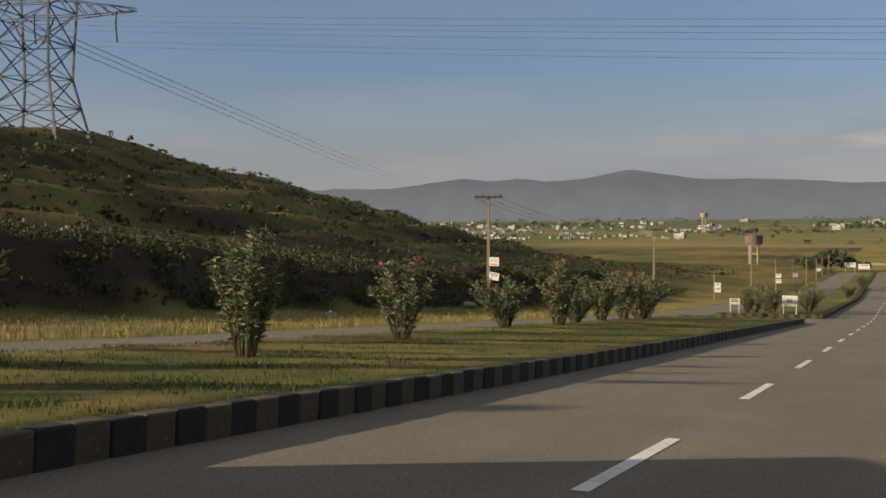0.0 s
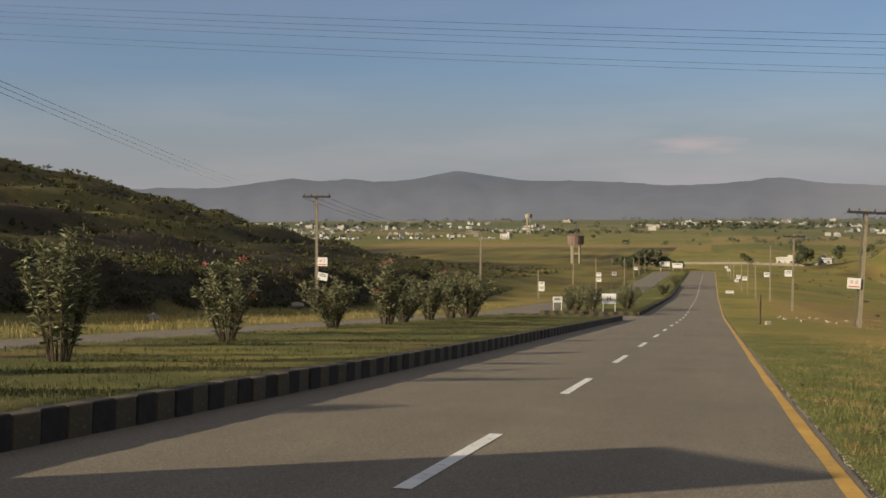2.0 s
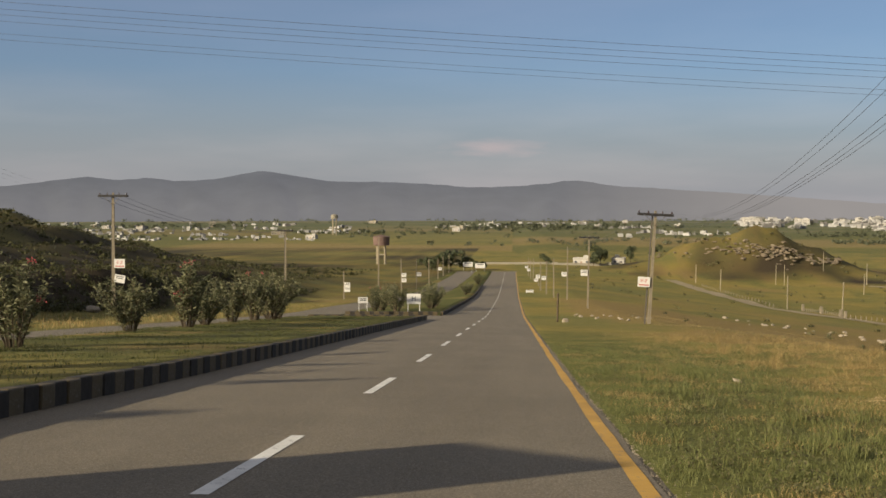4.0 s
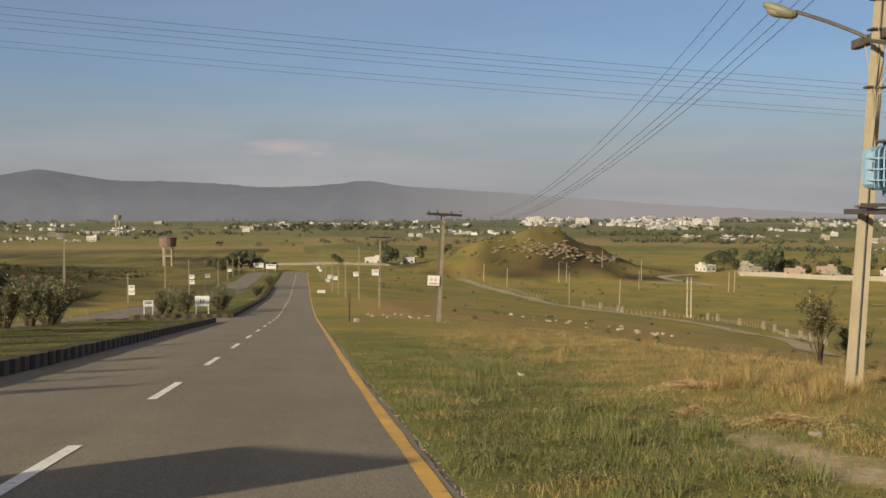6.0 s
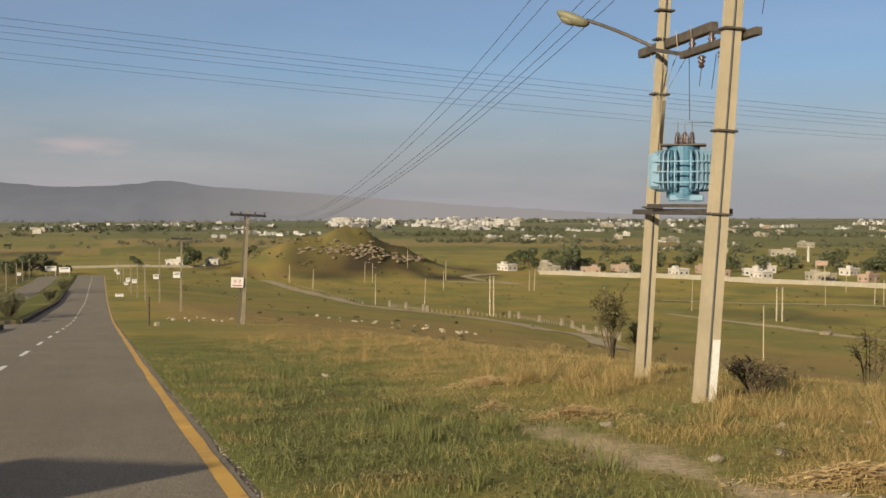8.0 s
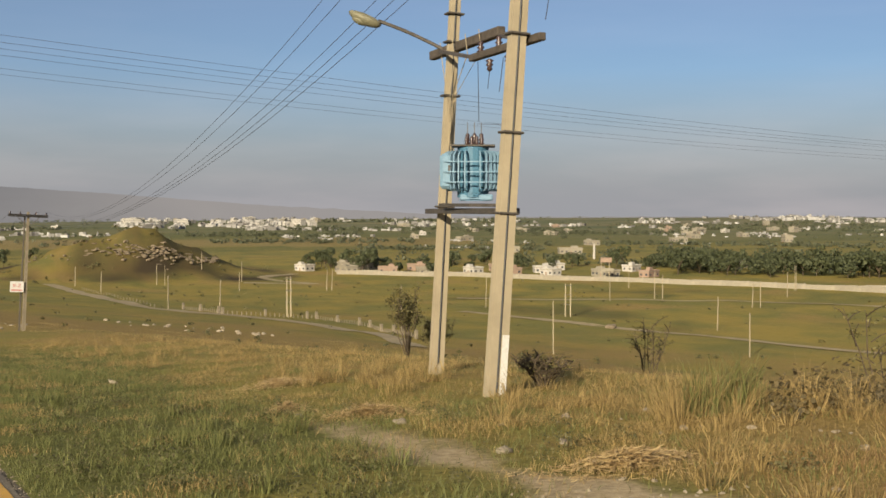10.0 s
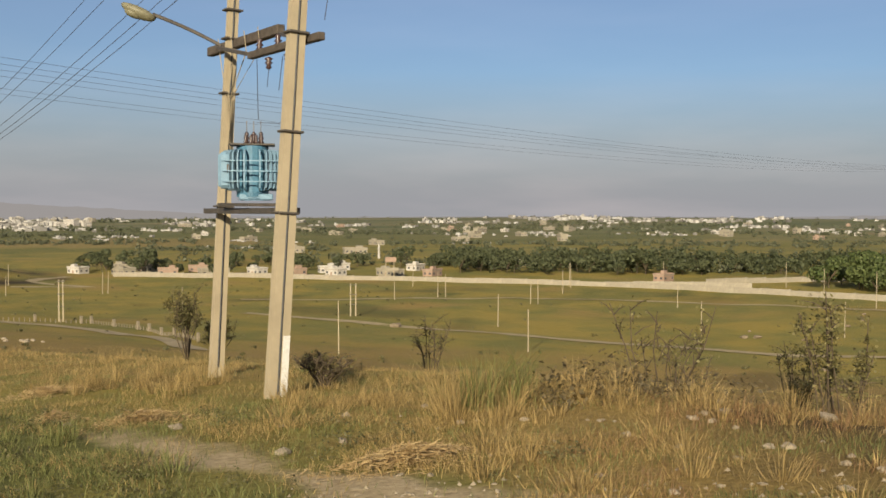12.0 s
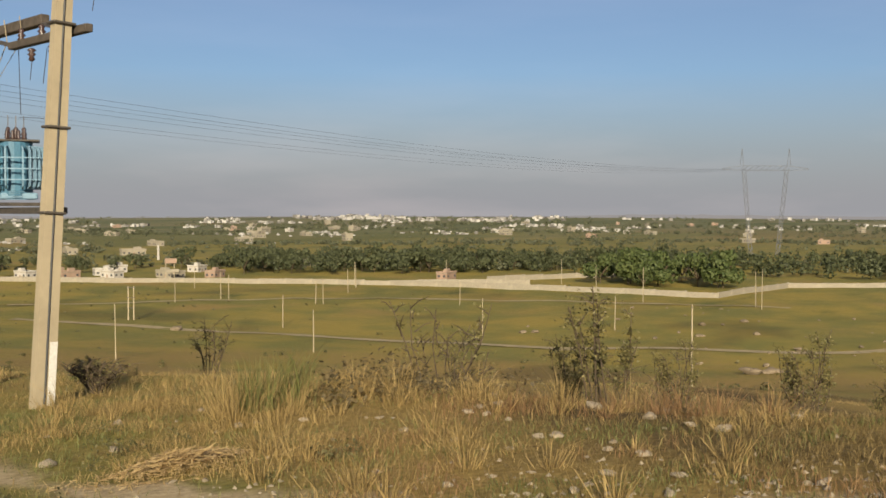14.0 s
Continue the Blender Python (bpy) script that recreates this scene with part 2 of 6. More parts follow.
M_BLUE = plain("blue_paint", (0.165, 0.265, 0.345), 0.5, 0.10, 6)
M_BLUE_DK = plain("blue_tank_shaded", (0.06, 0.15, 0.22), 0.5, 0.15, 6)
M_PORC = plain("brown_porcelain", (0.055, 0.030, 0.024), 0.25, 0.2, 9, spec=0.6)
M_LAMP = plain("lamp_housing", (0.17, 0.155, 0.095), 0.5, 0.12, 8)
M_WIRE = plain("wire", (0.075, 0.08, 0.098), 0.5, 0.1, 3, 0.3, relief=0)
M_SIGN = plain("sign_board", (0.58, 0.55, 0.50), 0.6, 0.06, 3, relief=0)
M_RED = plain("red_letters", (0.42, 0.05, 0.04), 0.6, 0.15, 5, relief=0)
M_INK = plain("dark_letters", (0.05, 0.05, 0.05), 0.6, 0.15, 5, relief=0)
M_WALL = plain("rendered_wall", (0.27, 0.235, 0.175), 0.9, 0.12, 0.4)
M_HOUSE = plain("white_render", (0.42, 0.385, 0.335), 0.85, 0.16, 0.3)
M_BRICK = plain("brick_render", (0.29, 0.20, 0.145), 0.9, 0.15, 0.4)
M_TANK = plain("tank_paint", (0.155, 0.098, 0.078), 0.8, 0.2, 0.6)
M_GLASS = plain("dark_opening", (0.05, 0.05, 0.055), 0.4, 0.2, 2, relief=0)
M_ROCK = plain("pale_rock", (0.195, 0.150, 0.098), 0.95, 0.25, 0.9, relief=0.6)
M_STONE = plain("pale_stone", (0.285, 0.232, 0.162), 0.95, 0.25, 3, relief=0.5)
M_BARK = plain("bark", (0.085, 0.062, 0.038), 0.95, 0.3, 10, relief=0.5)
M_GRAVEL = plain("gravel", (0.105, 0.085, 0.058), 0.95, 0.45, 7, relief=0.9, grain=0.45)
M_TRACK = plain("dirt_track", (0.31, 0.242, 0.135), 0.95, 0.2, 0.5)
M_TOWN = leafy("town_render", (0.10, 0.09, 0.078), (0.44, 0.415, 0.38), 0.0, 0.9)
M_PYLON = plain("galvanised_steel", (0.10, 0.105, 0.118), 0.6, 0.15, 2, 0.2, relief=0)
M_LEAF = leafy("oleander_leaf", (0.045, 0.058, 0.022), (0.235, 0.220, 0.115))
M_FLOWER = leafy("oleander_flower", (0.42, 0.05, 0.07), (0.55, 0.14, 0.14))
M_SCRUB = leafy("scrub_leaf", (0.060, 0.058, 0.024), (0.165, 0.142, 0.060))
M_THORN = leafy("thorn_leaf", (0.070, 0.064, 0.022), (0.195, 0.165, 0.064))
# dark hill scrub, with the slope's shade put into its green
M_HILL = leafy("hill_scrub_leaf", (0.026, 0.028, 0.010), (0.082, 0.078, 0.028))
M_TREE = leafy("tree_leaf", (0.036, 0.044, 0.020), (0.098, 0.106, 0.048))
# far leaves greyed and paled, haze put into their colour
M_HAZED = leafy("hazed_tree_leaf", (0.058, 0.064, 0.036), (0.128, 0.130, 0.074))
M_BRIGHT = leafy("bright_tree_leaf", (0.045, 0.068, 0.018), (0.115, 0.135, 0.045))
M_GRASS = leafy("grass_blade", (0.052, 0.064, 0.018), (0.190, 0.190, 0.064))
M_LAWN = leafy("lawn_blade", (0.028, 0.038, 0.009), (0.118, 0.118, 0.035))
M_DRY = leafy("dry_blade", (0.125, 0.084, 0.030), (0.43, 0.305, 0.122))
M_RUSSET = leafy("russet_blade", (0.115, 0.062, 0.030), (0.28, 0.165, 0.075))
M_BRINK = leafy("brink_blade", (0.070, 0.050, 0.022), (0.260, 0.185, 0.075))
M_BRUSH = leafy("brush_twig", (0.060, 0.046, 0.022), (0.150, 0.112, 0.052))
M_STRAW = leafy("straw", (0.26, 0.16, 0.06), (0.58, 0.42, 0.20), 0.1)
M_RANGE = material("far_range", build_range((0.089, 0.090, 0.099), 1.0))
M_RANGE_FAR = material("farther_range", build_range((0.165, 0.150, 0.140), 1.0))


# ---- building helpers ----
def mesh_of(name, verts, faces, mat, smooth=False):
    me = bpy.data.meshes.new(name)
    me.from_pydata([tuple(v) for v in verts], [], faces)
    me.materials.append(mat)
    if smooth:
        me.polygons.foreach_set("use_smooth", [True] * len(me.polygons))
    me.update()
    return me


def from_bm(name, bm, mat, smooth=False):
    me = bpy.data.meshes.new(name)
    bm.to_mesh(me)
    bm.free()
    me.materials.append(mat)
    if smooth:
        me.polygons.foreach_set("use_smooth", [True] * len(me.polygons))
    return me


def part(name, data, parent, label="", m=None):
    ob = new(name, data)
    ob.parent = parent
    if m is not None:
        ob.matrix_basis = m
    return tagged(ob, label) if label else ob


def thing(name, at, label, category, group="", kind="", turn=0):
    ob = new(name)
    ob.empty_display_size = 0.1
    ob.matrix_basis = pose(*at, 0, 0, turn)
    return tagged(ob, label, category, group, kind)


def add_box(bm, size, m=None, bevel=0.0):
    r = bmesh.ops.create_cube(bm, size=1.0)
    bmesh.ops.scale(bm, vec=size, verts=r["verts"])
    if bevel:
        edges = list({e for v in r["verts"] for e in v.link_edges})
        out = bmesh.ops.bevel(bm, geom=edges, offset=bevel, segments=1, affect="EDGES")
        verts = list({v for f in out["faces"] for v in f.verts} | {v for v in r["verts"] if v.is_valid})
    else:
        verts = r["verts"]
    if m is not None:
        bmesh.ops.transform(bm, matrix=m, verts=verts)
    return verts


def box_mesh(name, size, mat, bevel=0.0, m=None):
    bm = bmesh.new()
    add_box(bm, size, m, bevel)
    return from_bm(name, bm, mat)


def tube(verts, faces, path, radius, sides=5, taper=1.0):
    """Adds a tube along a list of points to verts and faces."""
    base, n = len(verts), len(path)
    for i, p in enumerate(path):
        d = (Vector(path[min(i + 1, n - 1)]) - Vector(path[max(i - 1, 0)])).normalized()
        a = d.orthogonal().normalized()
        b = d.cross(a)
        r = radius * (1 + (taper - 1) * i / max(1, n - 1))
        for k in range(sides):
            w = 2 * math.pi * k / sides
            verts.append(Vector(p) + (a * math.cos(w) + b * math.sin(w)) * r)
    for i in range(n - 1):
        for k in range(sides):
            q = base + i * sides
            faces.append((q + k, q + (k + 1) % sides, q + sides + (k + 1) % sides, q + sides + k))
    faces.append(tuple(base + k for k in reversed(range(sides))))
    faces.append(tuple(base + (n - 1) * sides + k for k in range(sides)))


def tube_mesh(name, paths, radius, mat, sides=5, taper=1.0):
    v, f = [], []
    for p in paths:
        tube(v, f, p, radius, sides, taper)
    return mesh_of(name, v, f, mat)


def span(a, b, sag, n=14):
    a, b = Vector(a), Vector(b)
    return [a.lerp(b, i / n) - Vector((0, 0, sag * 4 * (i / n) * (1 - i / n))) for i in range(n + 1)]


# ---- lie of the land ----
def along(pts, v):
    """Straight from point to point of a list of (place, value)."""
    if v <= pts[0][0]:
        return pts[0][1]
    for (a, b), (c, d) in zip(pts, pts[1:]):
        if v <= c:
            return b + (v - a) / (c - a) * (d - b)
    return pts[-1][1]


def ease(a, b, v):
    t = min(1.0, max(0.0, (v - a) / (b - a)))
    return t * t * (3 - 2 * t)


def soft_max(a, b, k):
    h = max(k - abs(a - b), 0) / k
    return max(a, b) + h * h * k / 4


FALL = [(-400, 22), (-60, 5), (0, 0), (20, -2.0), (100, -9.3), (180, -14.8), (300, -19.6), (450, -23.6), (600, -25.6), (1000, -28), (2500, -33), (5000, -36)]
RIDGE = [(-400, 2), (-120, 13), (60, 16.5), (125, 14.0), (148, 13.4), (164, 10.8), (182, 8.6), (203, 5.9), (218, 4.1), (241, -1.2), (261, -5.8), (283, -11), (324, -16), (419, -22.0), (520, -30)]


def road_z(y):
    return (along(FALL, y - 8) + along(FALL, y) + along(FALL, y + 8)) / 3


def rough(x, y, scale, seed=0.0):
    return noise.noise(Vector((x * scale, y * scale, seed)))


def hill_z(x, y, z):
    u = -x
    if u < 30:
        return z
    top = (along(RIDGE, y - 12) + along(RIDGE, y) + along(RIDGE, y + 12)) / 3
    rise = max(0.0, top - z)
    s = min(1.0, (u - 30) / 95) ** 1.3 if u < 125 else 1 - 0.75 * ease(125, 420, u)
    step = (3.5 + 1.6 * rough(x, y, 0.04, 15) + 0.8 * rough(x, y, 0.3, 17)) * ease(185, 150, y) * ease(33, 40, u + 2.5 * rough(x, y, 0.09, 16)) * ease(0, 8, rise)
    lumps = (rough(x, y, 0.05, 3) * 1.4 + rough(x, y, 0.16, 5) * 0.5) * ease(34, 60, u) * ease(0, 8, rise)
    up = max(rise * s, min(step, rise))
    up += 0.55 * math.sin(2 * math.pi * up / 3.4 + 2.5 * rough(x, y, 0.02, 18)) * ease(4, 7, up) * ease(60, 75, u)
    return z + up + lumps


def bend(y):
    """How far the second carriageway draws in towards the first."""
    return 4.5 * ease(115, 225, y)


FAR_EDGE = [(-30, -1.12), (4, -1.12), (24, -0.88), (48, -0.69)]


def ground_z(x, y):
    """The slope near by, sinking on the plain to the edge of sight."""
    z, d = near_z(x, y), math.hypot(x, y)
    if d < 900:
        return z
    far = 1.4 + d * math.tan(radians(along(FAR_EDGE, math.degrees(math.atan2(x, y)))))
    return z + (far - z) * ease(900, 2600, d)


def near_z(x, y):
    z = road_z(y)
    if x > 0:
        e = (0.14 - 0.04 * ease(60, 200, y)) * max(0.0, x - 11)
        brink = 9.0 + 2.6 * ease(5, 14, y) + 0.7 * rough(x, y, 0.3, 6)
        e += 1.1 * ease(brink, brink + 3.2, x) * (1 - ease(12, 26, y))
        low = -24.4 - 0.004 * max(0.0, math.hypot(x, y) - 300)
        z -= e
        z += (soft_max(z, low, 6) - z) * ease(0, 26, x)
        z += 12.3 * (math.exp(-(((x - 90) / 27) ** 2 + ((y - 392) / 36) ** 2) ** 1.15) + 0.42 * math.exp(-(((x - 66) / 22) ** 2 + ((y - 396) / 30) ** 2) ** 1.1)) * (1 + 0.34 * rough(x, y, 0.05, 9) + 0.20 * rough(x, y, 0.16, 19) + 0.10 * rough(x, y, 0.4, 29))
        z += 0.10 * rough(x, y, 0.35, 2) * ease(3.5, 7, x) * (1 - ease(200, 600, y))
        return z + 0.5 * rough(x, y, 0.05, 4) * ease(20, 60, x) * (1 - ease(400, 800, math.hypot(x, y)))
    u = x - bend(y)
    if u > -16.0 and x < -6.3 and (y < 80 or 99 < y < 330):
        z += 0.26 * ease(6.3, 6.7, -x) * ease(16.0, 15.4, -u) + 0.05 * rough(x, y, 0.5, 7)
    return hill_z(x, y, z)


def steps(lo, hi, start, fine, grow):
    """Grid lines: evenly fine round start, then wider and wider out to lo and hi."""
    out = [start]
    for sign, end in ((1, hi), (-1, lo)):
        v, d = start, fine
        while sign * (end - v) > 0:
            v += sign * d
            d *= grow if abs(v - start) > 40 else 1.0
            out.append(v if sign * (end - v) > 0 else end)
    return sorted(set(out))


def clear_of(x, y, z):
    """The sheet dips under the carriageways."""
    if y > 338:
        return z
    if -6.6 < x < 1.2 or -21.9 < x - bend(y) < -15.7 or (-16 < x < -6 and 79.5 < y < 98.5):
        return z - 0.12
    return z


def zones(x, y):
    """How dry, lush and bare the cover is at a place."""
    d = math.hypot(x, y)
    n1, n2 = rough(x, y, 0.05, 11), rough(x, y, 0.17, 12)
    dry, lush, bare = 0.25 + 0.5 * n1, 0.25 + 0.4 * n2, 0.0
    if x > 1 and d < 250:
        dry = 0.12 + 0.75 * ease(3.0, 9.5, x + 2.2 * n2) * (1 - 0.72 * ease(110, 230, d)) * (0.75 + 0.6 * rough(x, y, 0.03, 41)) + 0.30 * n1
        lush = (0.75 * (1 - ease(3.5, 9, x + 2 * n1)) + 0.3 * n2) * (0.25 + 0.75 * ease(5, 9.5, y)) * (1 - 0.55 * ease(22, 60, y))
        dry += 0.35 * ease(10, 5, y) * ease(4, 6, x)
        bare = 0.78 * math.exp(-((x - 4.75 - 0.03 * (y - 8)) / 0.6) ** 2) * ease(15, 9, y) * (1.05 + 0.7 * rough(x, y, 0.7, 93))
        bare += 0.62 * math.exp(-((d - 5.9) / 1.3) ** 2) * ease(7.5, 5, y) * ease(2.4, 3.6, x) * (0.8 + 0.9 * rough(x, y, 0.9, 86))
        bare += 0.55 * math.exp(-((x - 11.8) / 1.2) ** 2) * ease(13, 8, y)
    elif x > 1:
        dry, lush = 0.22 + 0.7 * n1, 0.28 + 0.5 * n2
        if d > 900:
            cell = noise.cell(Vector((x * 0.006 + y * 0.002, y * 0.007, 2)))
            # more pale bare soil past 900 m, standing in for haze
            dry, lush, bare = 0.30 + 0.5 * (cell > 0.3), 0.45 * (cell < 0.0), 0.30 + 0.4 * (cell > 0.6)
    elif x < -30 and y < 560:
        dry, lush = 0.22 + 0.5 * n1, 0.25
    elif x < -21.5:
        dry, lush = 0.42 + 0.4 * n1, 0.35
    elif x < -6:
        dry, lush = 0.22 + 0.6 * n2 + 0.5 * rough(x, y, 0.45, 88), 0.66 + 0.5 * n1 + 0.6 * rough(x, y, 0.3, 89)
    if y > 335 and -30 < x <= 1:
        dry, lush, bare = 0.22 + 0.7 * n1, 0.28 + 0.5 * n2, 0.0
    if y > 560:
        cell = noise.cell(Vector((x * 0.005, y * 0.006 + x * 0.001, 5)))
        # bare share grows with distance, so pale soil stands for haze
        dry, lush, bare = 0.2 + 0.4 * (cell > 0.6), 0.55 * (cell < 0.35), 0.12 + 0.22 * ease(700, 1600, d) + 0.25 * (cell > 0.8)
    # dark earth and scrub on the hill, deepened in colour for its shade
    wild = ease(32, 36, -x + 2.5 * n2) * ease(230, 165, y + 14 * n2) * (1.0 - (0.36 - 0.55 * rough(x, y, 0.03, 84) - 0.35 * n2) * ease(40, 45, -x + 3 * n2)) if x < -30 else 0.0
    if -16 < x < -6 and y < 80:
        # lawn soil darkened in patches to stand for shrub shade
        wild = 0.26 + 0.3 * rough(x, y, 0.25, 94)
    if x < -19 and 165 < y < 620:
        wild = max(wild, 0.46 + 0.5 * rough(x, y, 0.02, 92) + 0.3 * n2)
    if 9 < x < 110 and y < 90:
        wild = (0.08 + 0.42 * ease(0.85, 0.5, y / x)) * ease(11, 17, x) * ease(90, 35, y) * ease(110, 45, x) * (0.6 + 1.1 * rough(x, y, 0.12, 77))
    if 6 < x < 14 and y < 9:
        wild = max(wild, 0.62 * ease(0.9, 0.6, y / x) * ease(5.5, 7.6, x) * (0.7 + 0.8 * rough(x, y, 0.6, 87)))
    elif 110 <= x < 260 and y < 260:
        wild = 0.35 * ease(0.1, 0.5, rough(x, y, 0.03, 78) + 0.4 * rough(x, y, 0.11, 79))
    if math.hypot(x - 86, y - 392) < 60:
        dry, lush, bare = 0.36 + 0.6 * n2, 0.25, 0.05 + 0.5 * n2
        wild = 0.44 + 0.8 * rough(x, y, 0.08, 83)
    return max(0, min(1, dry)), max(0, min(1, lush)), max(0, min(1, bare)), 1.0 - max(0, min(1, wild))


xs = steps(-4200, 4600, -2.5, 0.55, 1.055)
ys = steps(-500, 4700, 16.0, 0.9, 1.045)
gv = [(x, y, clear_of(x, y, ground_z(x, y))) for y in ys for x in xs]
nx = len(xs)
gf = [(j * nx + i, j * nx + i + 1, (j + 1) * nx + i + 1, (j + 1) * nx + i) for j in range(len(ys) - 1) for i in range(nx - 1)]
ground_me = mesh_of("ground", gv, gf, M_GROUND, True)
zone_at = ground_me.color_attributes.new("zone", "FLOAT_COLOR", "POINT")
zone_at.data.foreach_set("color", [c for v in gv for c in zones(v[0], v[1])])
tagged(new("ground", ground_me), "grassy hillside falling to a wide valley plain", "ground", kind="structure")


def strip_mesh(name, x0, x1, y0, y1, mat, lift, dy=2.0, cols=1, wander=0.0, drawn=False):
    v, f = [], []
    n = max(1, round((y1 - y0) / dy))
    for j in range(n + 1):
        y = y0 + (y1 - y0) * j / n
        for i in range(cols + 1):
            w = wander * (rough(i * 9.0, y, 0.8, 21) + rough(i * 9.0, y, 0.25, 22)) if i in (0, cols) else 0
            v.append((x0 + (x1 - x0) * i / cols + w + (bend(y) if drawn else 0), y, road_z(y) + lift))
    for j in range(n):
        for i in range(cols):
            a = j * (cols + 1) + i
            f.append((a, a + 1, a + cols + 2, a + cols + 1))
    return mesh_of(name, v, f, mat, True)


sv, sf = [], []
for j in range(900):
    y = -30 + 0.4 * j
    for i, x in enumerate((1.20, 1.31, 1.47)):
        w = (0.12 * rough(y, i * 5.0, 0.9, 24) + 0.12 * rough(y, i * 5.0, 3.1, 25)) * (i > 0)
        sv.append((x + w, y, (road_z(y) - 0.012, ground_z(x, y) - 0.005, ground_z(x, y) - 0.05)[i]))
for j in range(899):
    for i in (0, 1):
        a = 3 * j + i
        sf.append((a, a + 1, a + 4, a + 3))
tagged(new("shoulder", mesh_of("shoulder", sv, sf, M_GRAVEL, True)), "crumbling gravel shoulder beside the asphalt", "shoulder", kind="structure")
LANES = ((-6.35, 1.27), (-21.6, -16.0))
road = tagged(new("road", strip_mesh("road", *LANES[0], -40, 335, M_ASPHALT, 0.0, 1.0, 6, 0.05)), "worn grey asphalt road running downhill", "road", kind="structure")
tagged(new("road", strip_mesh("road", *LANES[1], -40, 335, M_ASPHALT, 0.0, 2.0, 4, 0.05, True)), "worn asphalt second carriageway beyond the median", "road", kind="structure")
tagged(new("road", strip_mesh("road", -16.0, -6.35, 80.5, 97.5, M_ASPHALT, -0.004, 1.0, 6)), "paved opening through the median strip", "road", kind="structure")
part("edge_line", strip_mesh("edge_line", 1.05, 1.20, -40, 330, M_YELLOW, 0.005, 1.0, 1, 0.02), road, "faded yellow edge line")
for k in range(-3, 34):
    y0 = 7.95 + 9.4 * k
    part("lane_dash", strip_mesh("lane_dash", -2.35, -2.20, y0, y0 + 3.75, M_WHITE, 0.006, 0.75), road, "worn white lane dash" if k == -3 else "")

# kerbs: painted stones, yellow and black by turns
KERB_STONE = {}
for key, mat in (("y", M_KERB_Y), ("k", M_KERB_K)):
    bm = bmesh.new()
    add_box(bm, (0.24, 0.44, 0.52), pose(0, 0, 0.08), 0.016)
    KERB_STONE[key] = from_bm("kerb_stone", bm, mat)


def kerb(y0, y1, x, label):
    top = thing("kerb", (x, y0, road_z(y0)), label, "kerb", "median kerbs", "structure")
    n = int((y1 - y0) / 0.45)
    for i in range(n):
        y = y0 + 0.45 * (i + 0.5)
        tilt = math.degrees(math.atan((road_z(y + 1) - road_z(y - 1)) / 2)) + random.uniform(-0.5, 0.5)
        part("kerb_stone", KERB_STONE["yk"[i % 2]], top, "", pose(random.uniform(-0.015, 0.015), y - y0, road_z(y) - road_z(y0) + random.uniform(-0.012, 0.012), tilt, 0, random.uniform(-0.8, 0.8)))
    return top


kerb(-12, 80, -6.40, "yellow and black painted median kerb")
kerb(98.5, 230, -6.40, "yellow and black painted kerb beyond the median opening")
for y, lab in ((98.3, "striped kerb across the nose of the median"), (80.3, "striped kerb closing the end of the median")):
    nose = thing("kerb", (-15.6, y, road_z(y)), lab, "kerb", "median kerbs", "structure")
    for i in range(19):
        part("kerb_stone", KERB_STONE["yk"[i % 2]], nose, "", pose(0.5 + 0.45 * i, 0, 0, 0, 0, 90))


# ---- poles ----
def h_section(name, height, base, top, mat):
    """A tapered concrete pole with a recess down both broad sides."""
    v, f = [], []
    for z, w in ((-0.6, base), (height, top)):
        d, g, r = w * 0.62, w * 0.06, w * 0.24
        for x, y in ((-w, -d), (-g, -d), (-g, -d + r), (g, -d + r), (g, -d), (w, -d), (w, d), (g, d), (g, d - r), (-g, d - r), (-g, d), (-w, d)):
            v.append((x / 2, y / 2, z))
    n = 12
    for k in range(n):
        f.append((k, (k + 1) % n, n + (k + 1) % n, n + k))
    f.append(tuple(range(n, 2 * n)))
    return mesh_of(name, v, f, mat)


def insulator(name):
    v, f = [], []
    prof = [(0.025, 0), (0.07, 0.03), (0.03, 0.06), (0.065, 0.09), (0.03, 0.12), (0.05, 0.16), (0.02, 0.19)]
    for r, z in prof:
        for k in range(8):
            v.append((r * math.cos(k * math.pi / 4), r * math.sin(k * math.pi / 4), z))
    for i in range(len(prof) - 1):
        for k in range(8):
            f.append((i * 8 + k, i * 8 + (k + 1) % 8, i * 8 + 8 + (k + 1) % 8, i * 8 + 8 + k))
    f.append(tuple(range(48, 56)))
    return mesh_of(name, v, f, M_PORC, True)


INSULATOR = insulator("insulator")


def lettering(name, words, size, mat, parent, m):
    cu = bpy.data.curves.new(name, "FONT")
    cu.body, cu.size, cu.align_x, cu.align_y, cu.extrude = words, size, "CENTER", "CENTER", 0.004
    tmp = bpy.data.objects.new(name, cu)
    scene.collection.objects.link(tmp)
    me = bpy.data.meshes.new_from_object(tmp.evaluated_get(bpy.context.evaluated_depsgraph_get()))
    bpy.data.objects.remove(tmp)
    me.materials.clear()
    me.materials.append(mat)
    return part(name, me, parent, "", m)


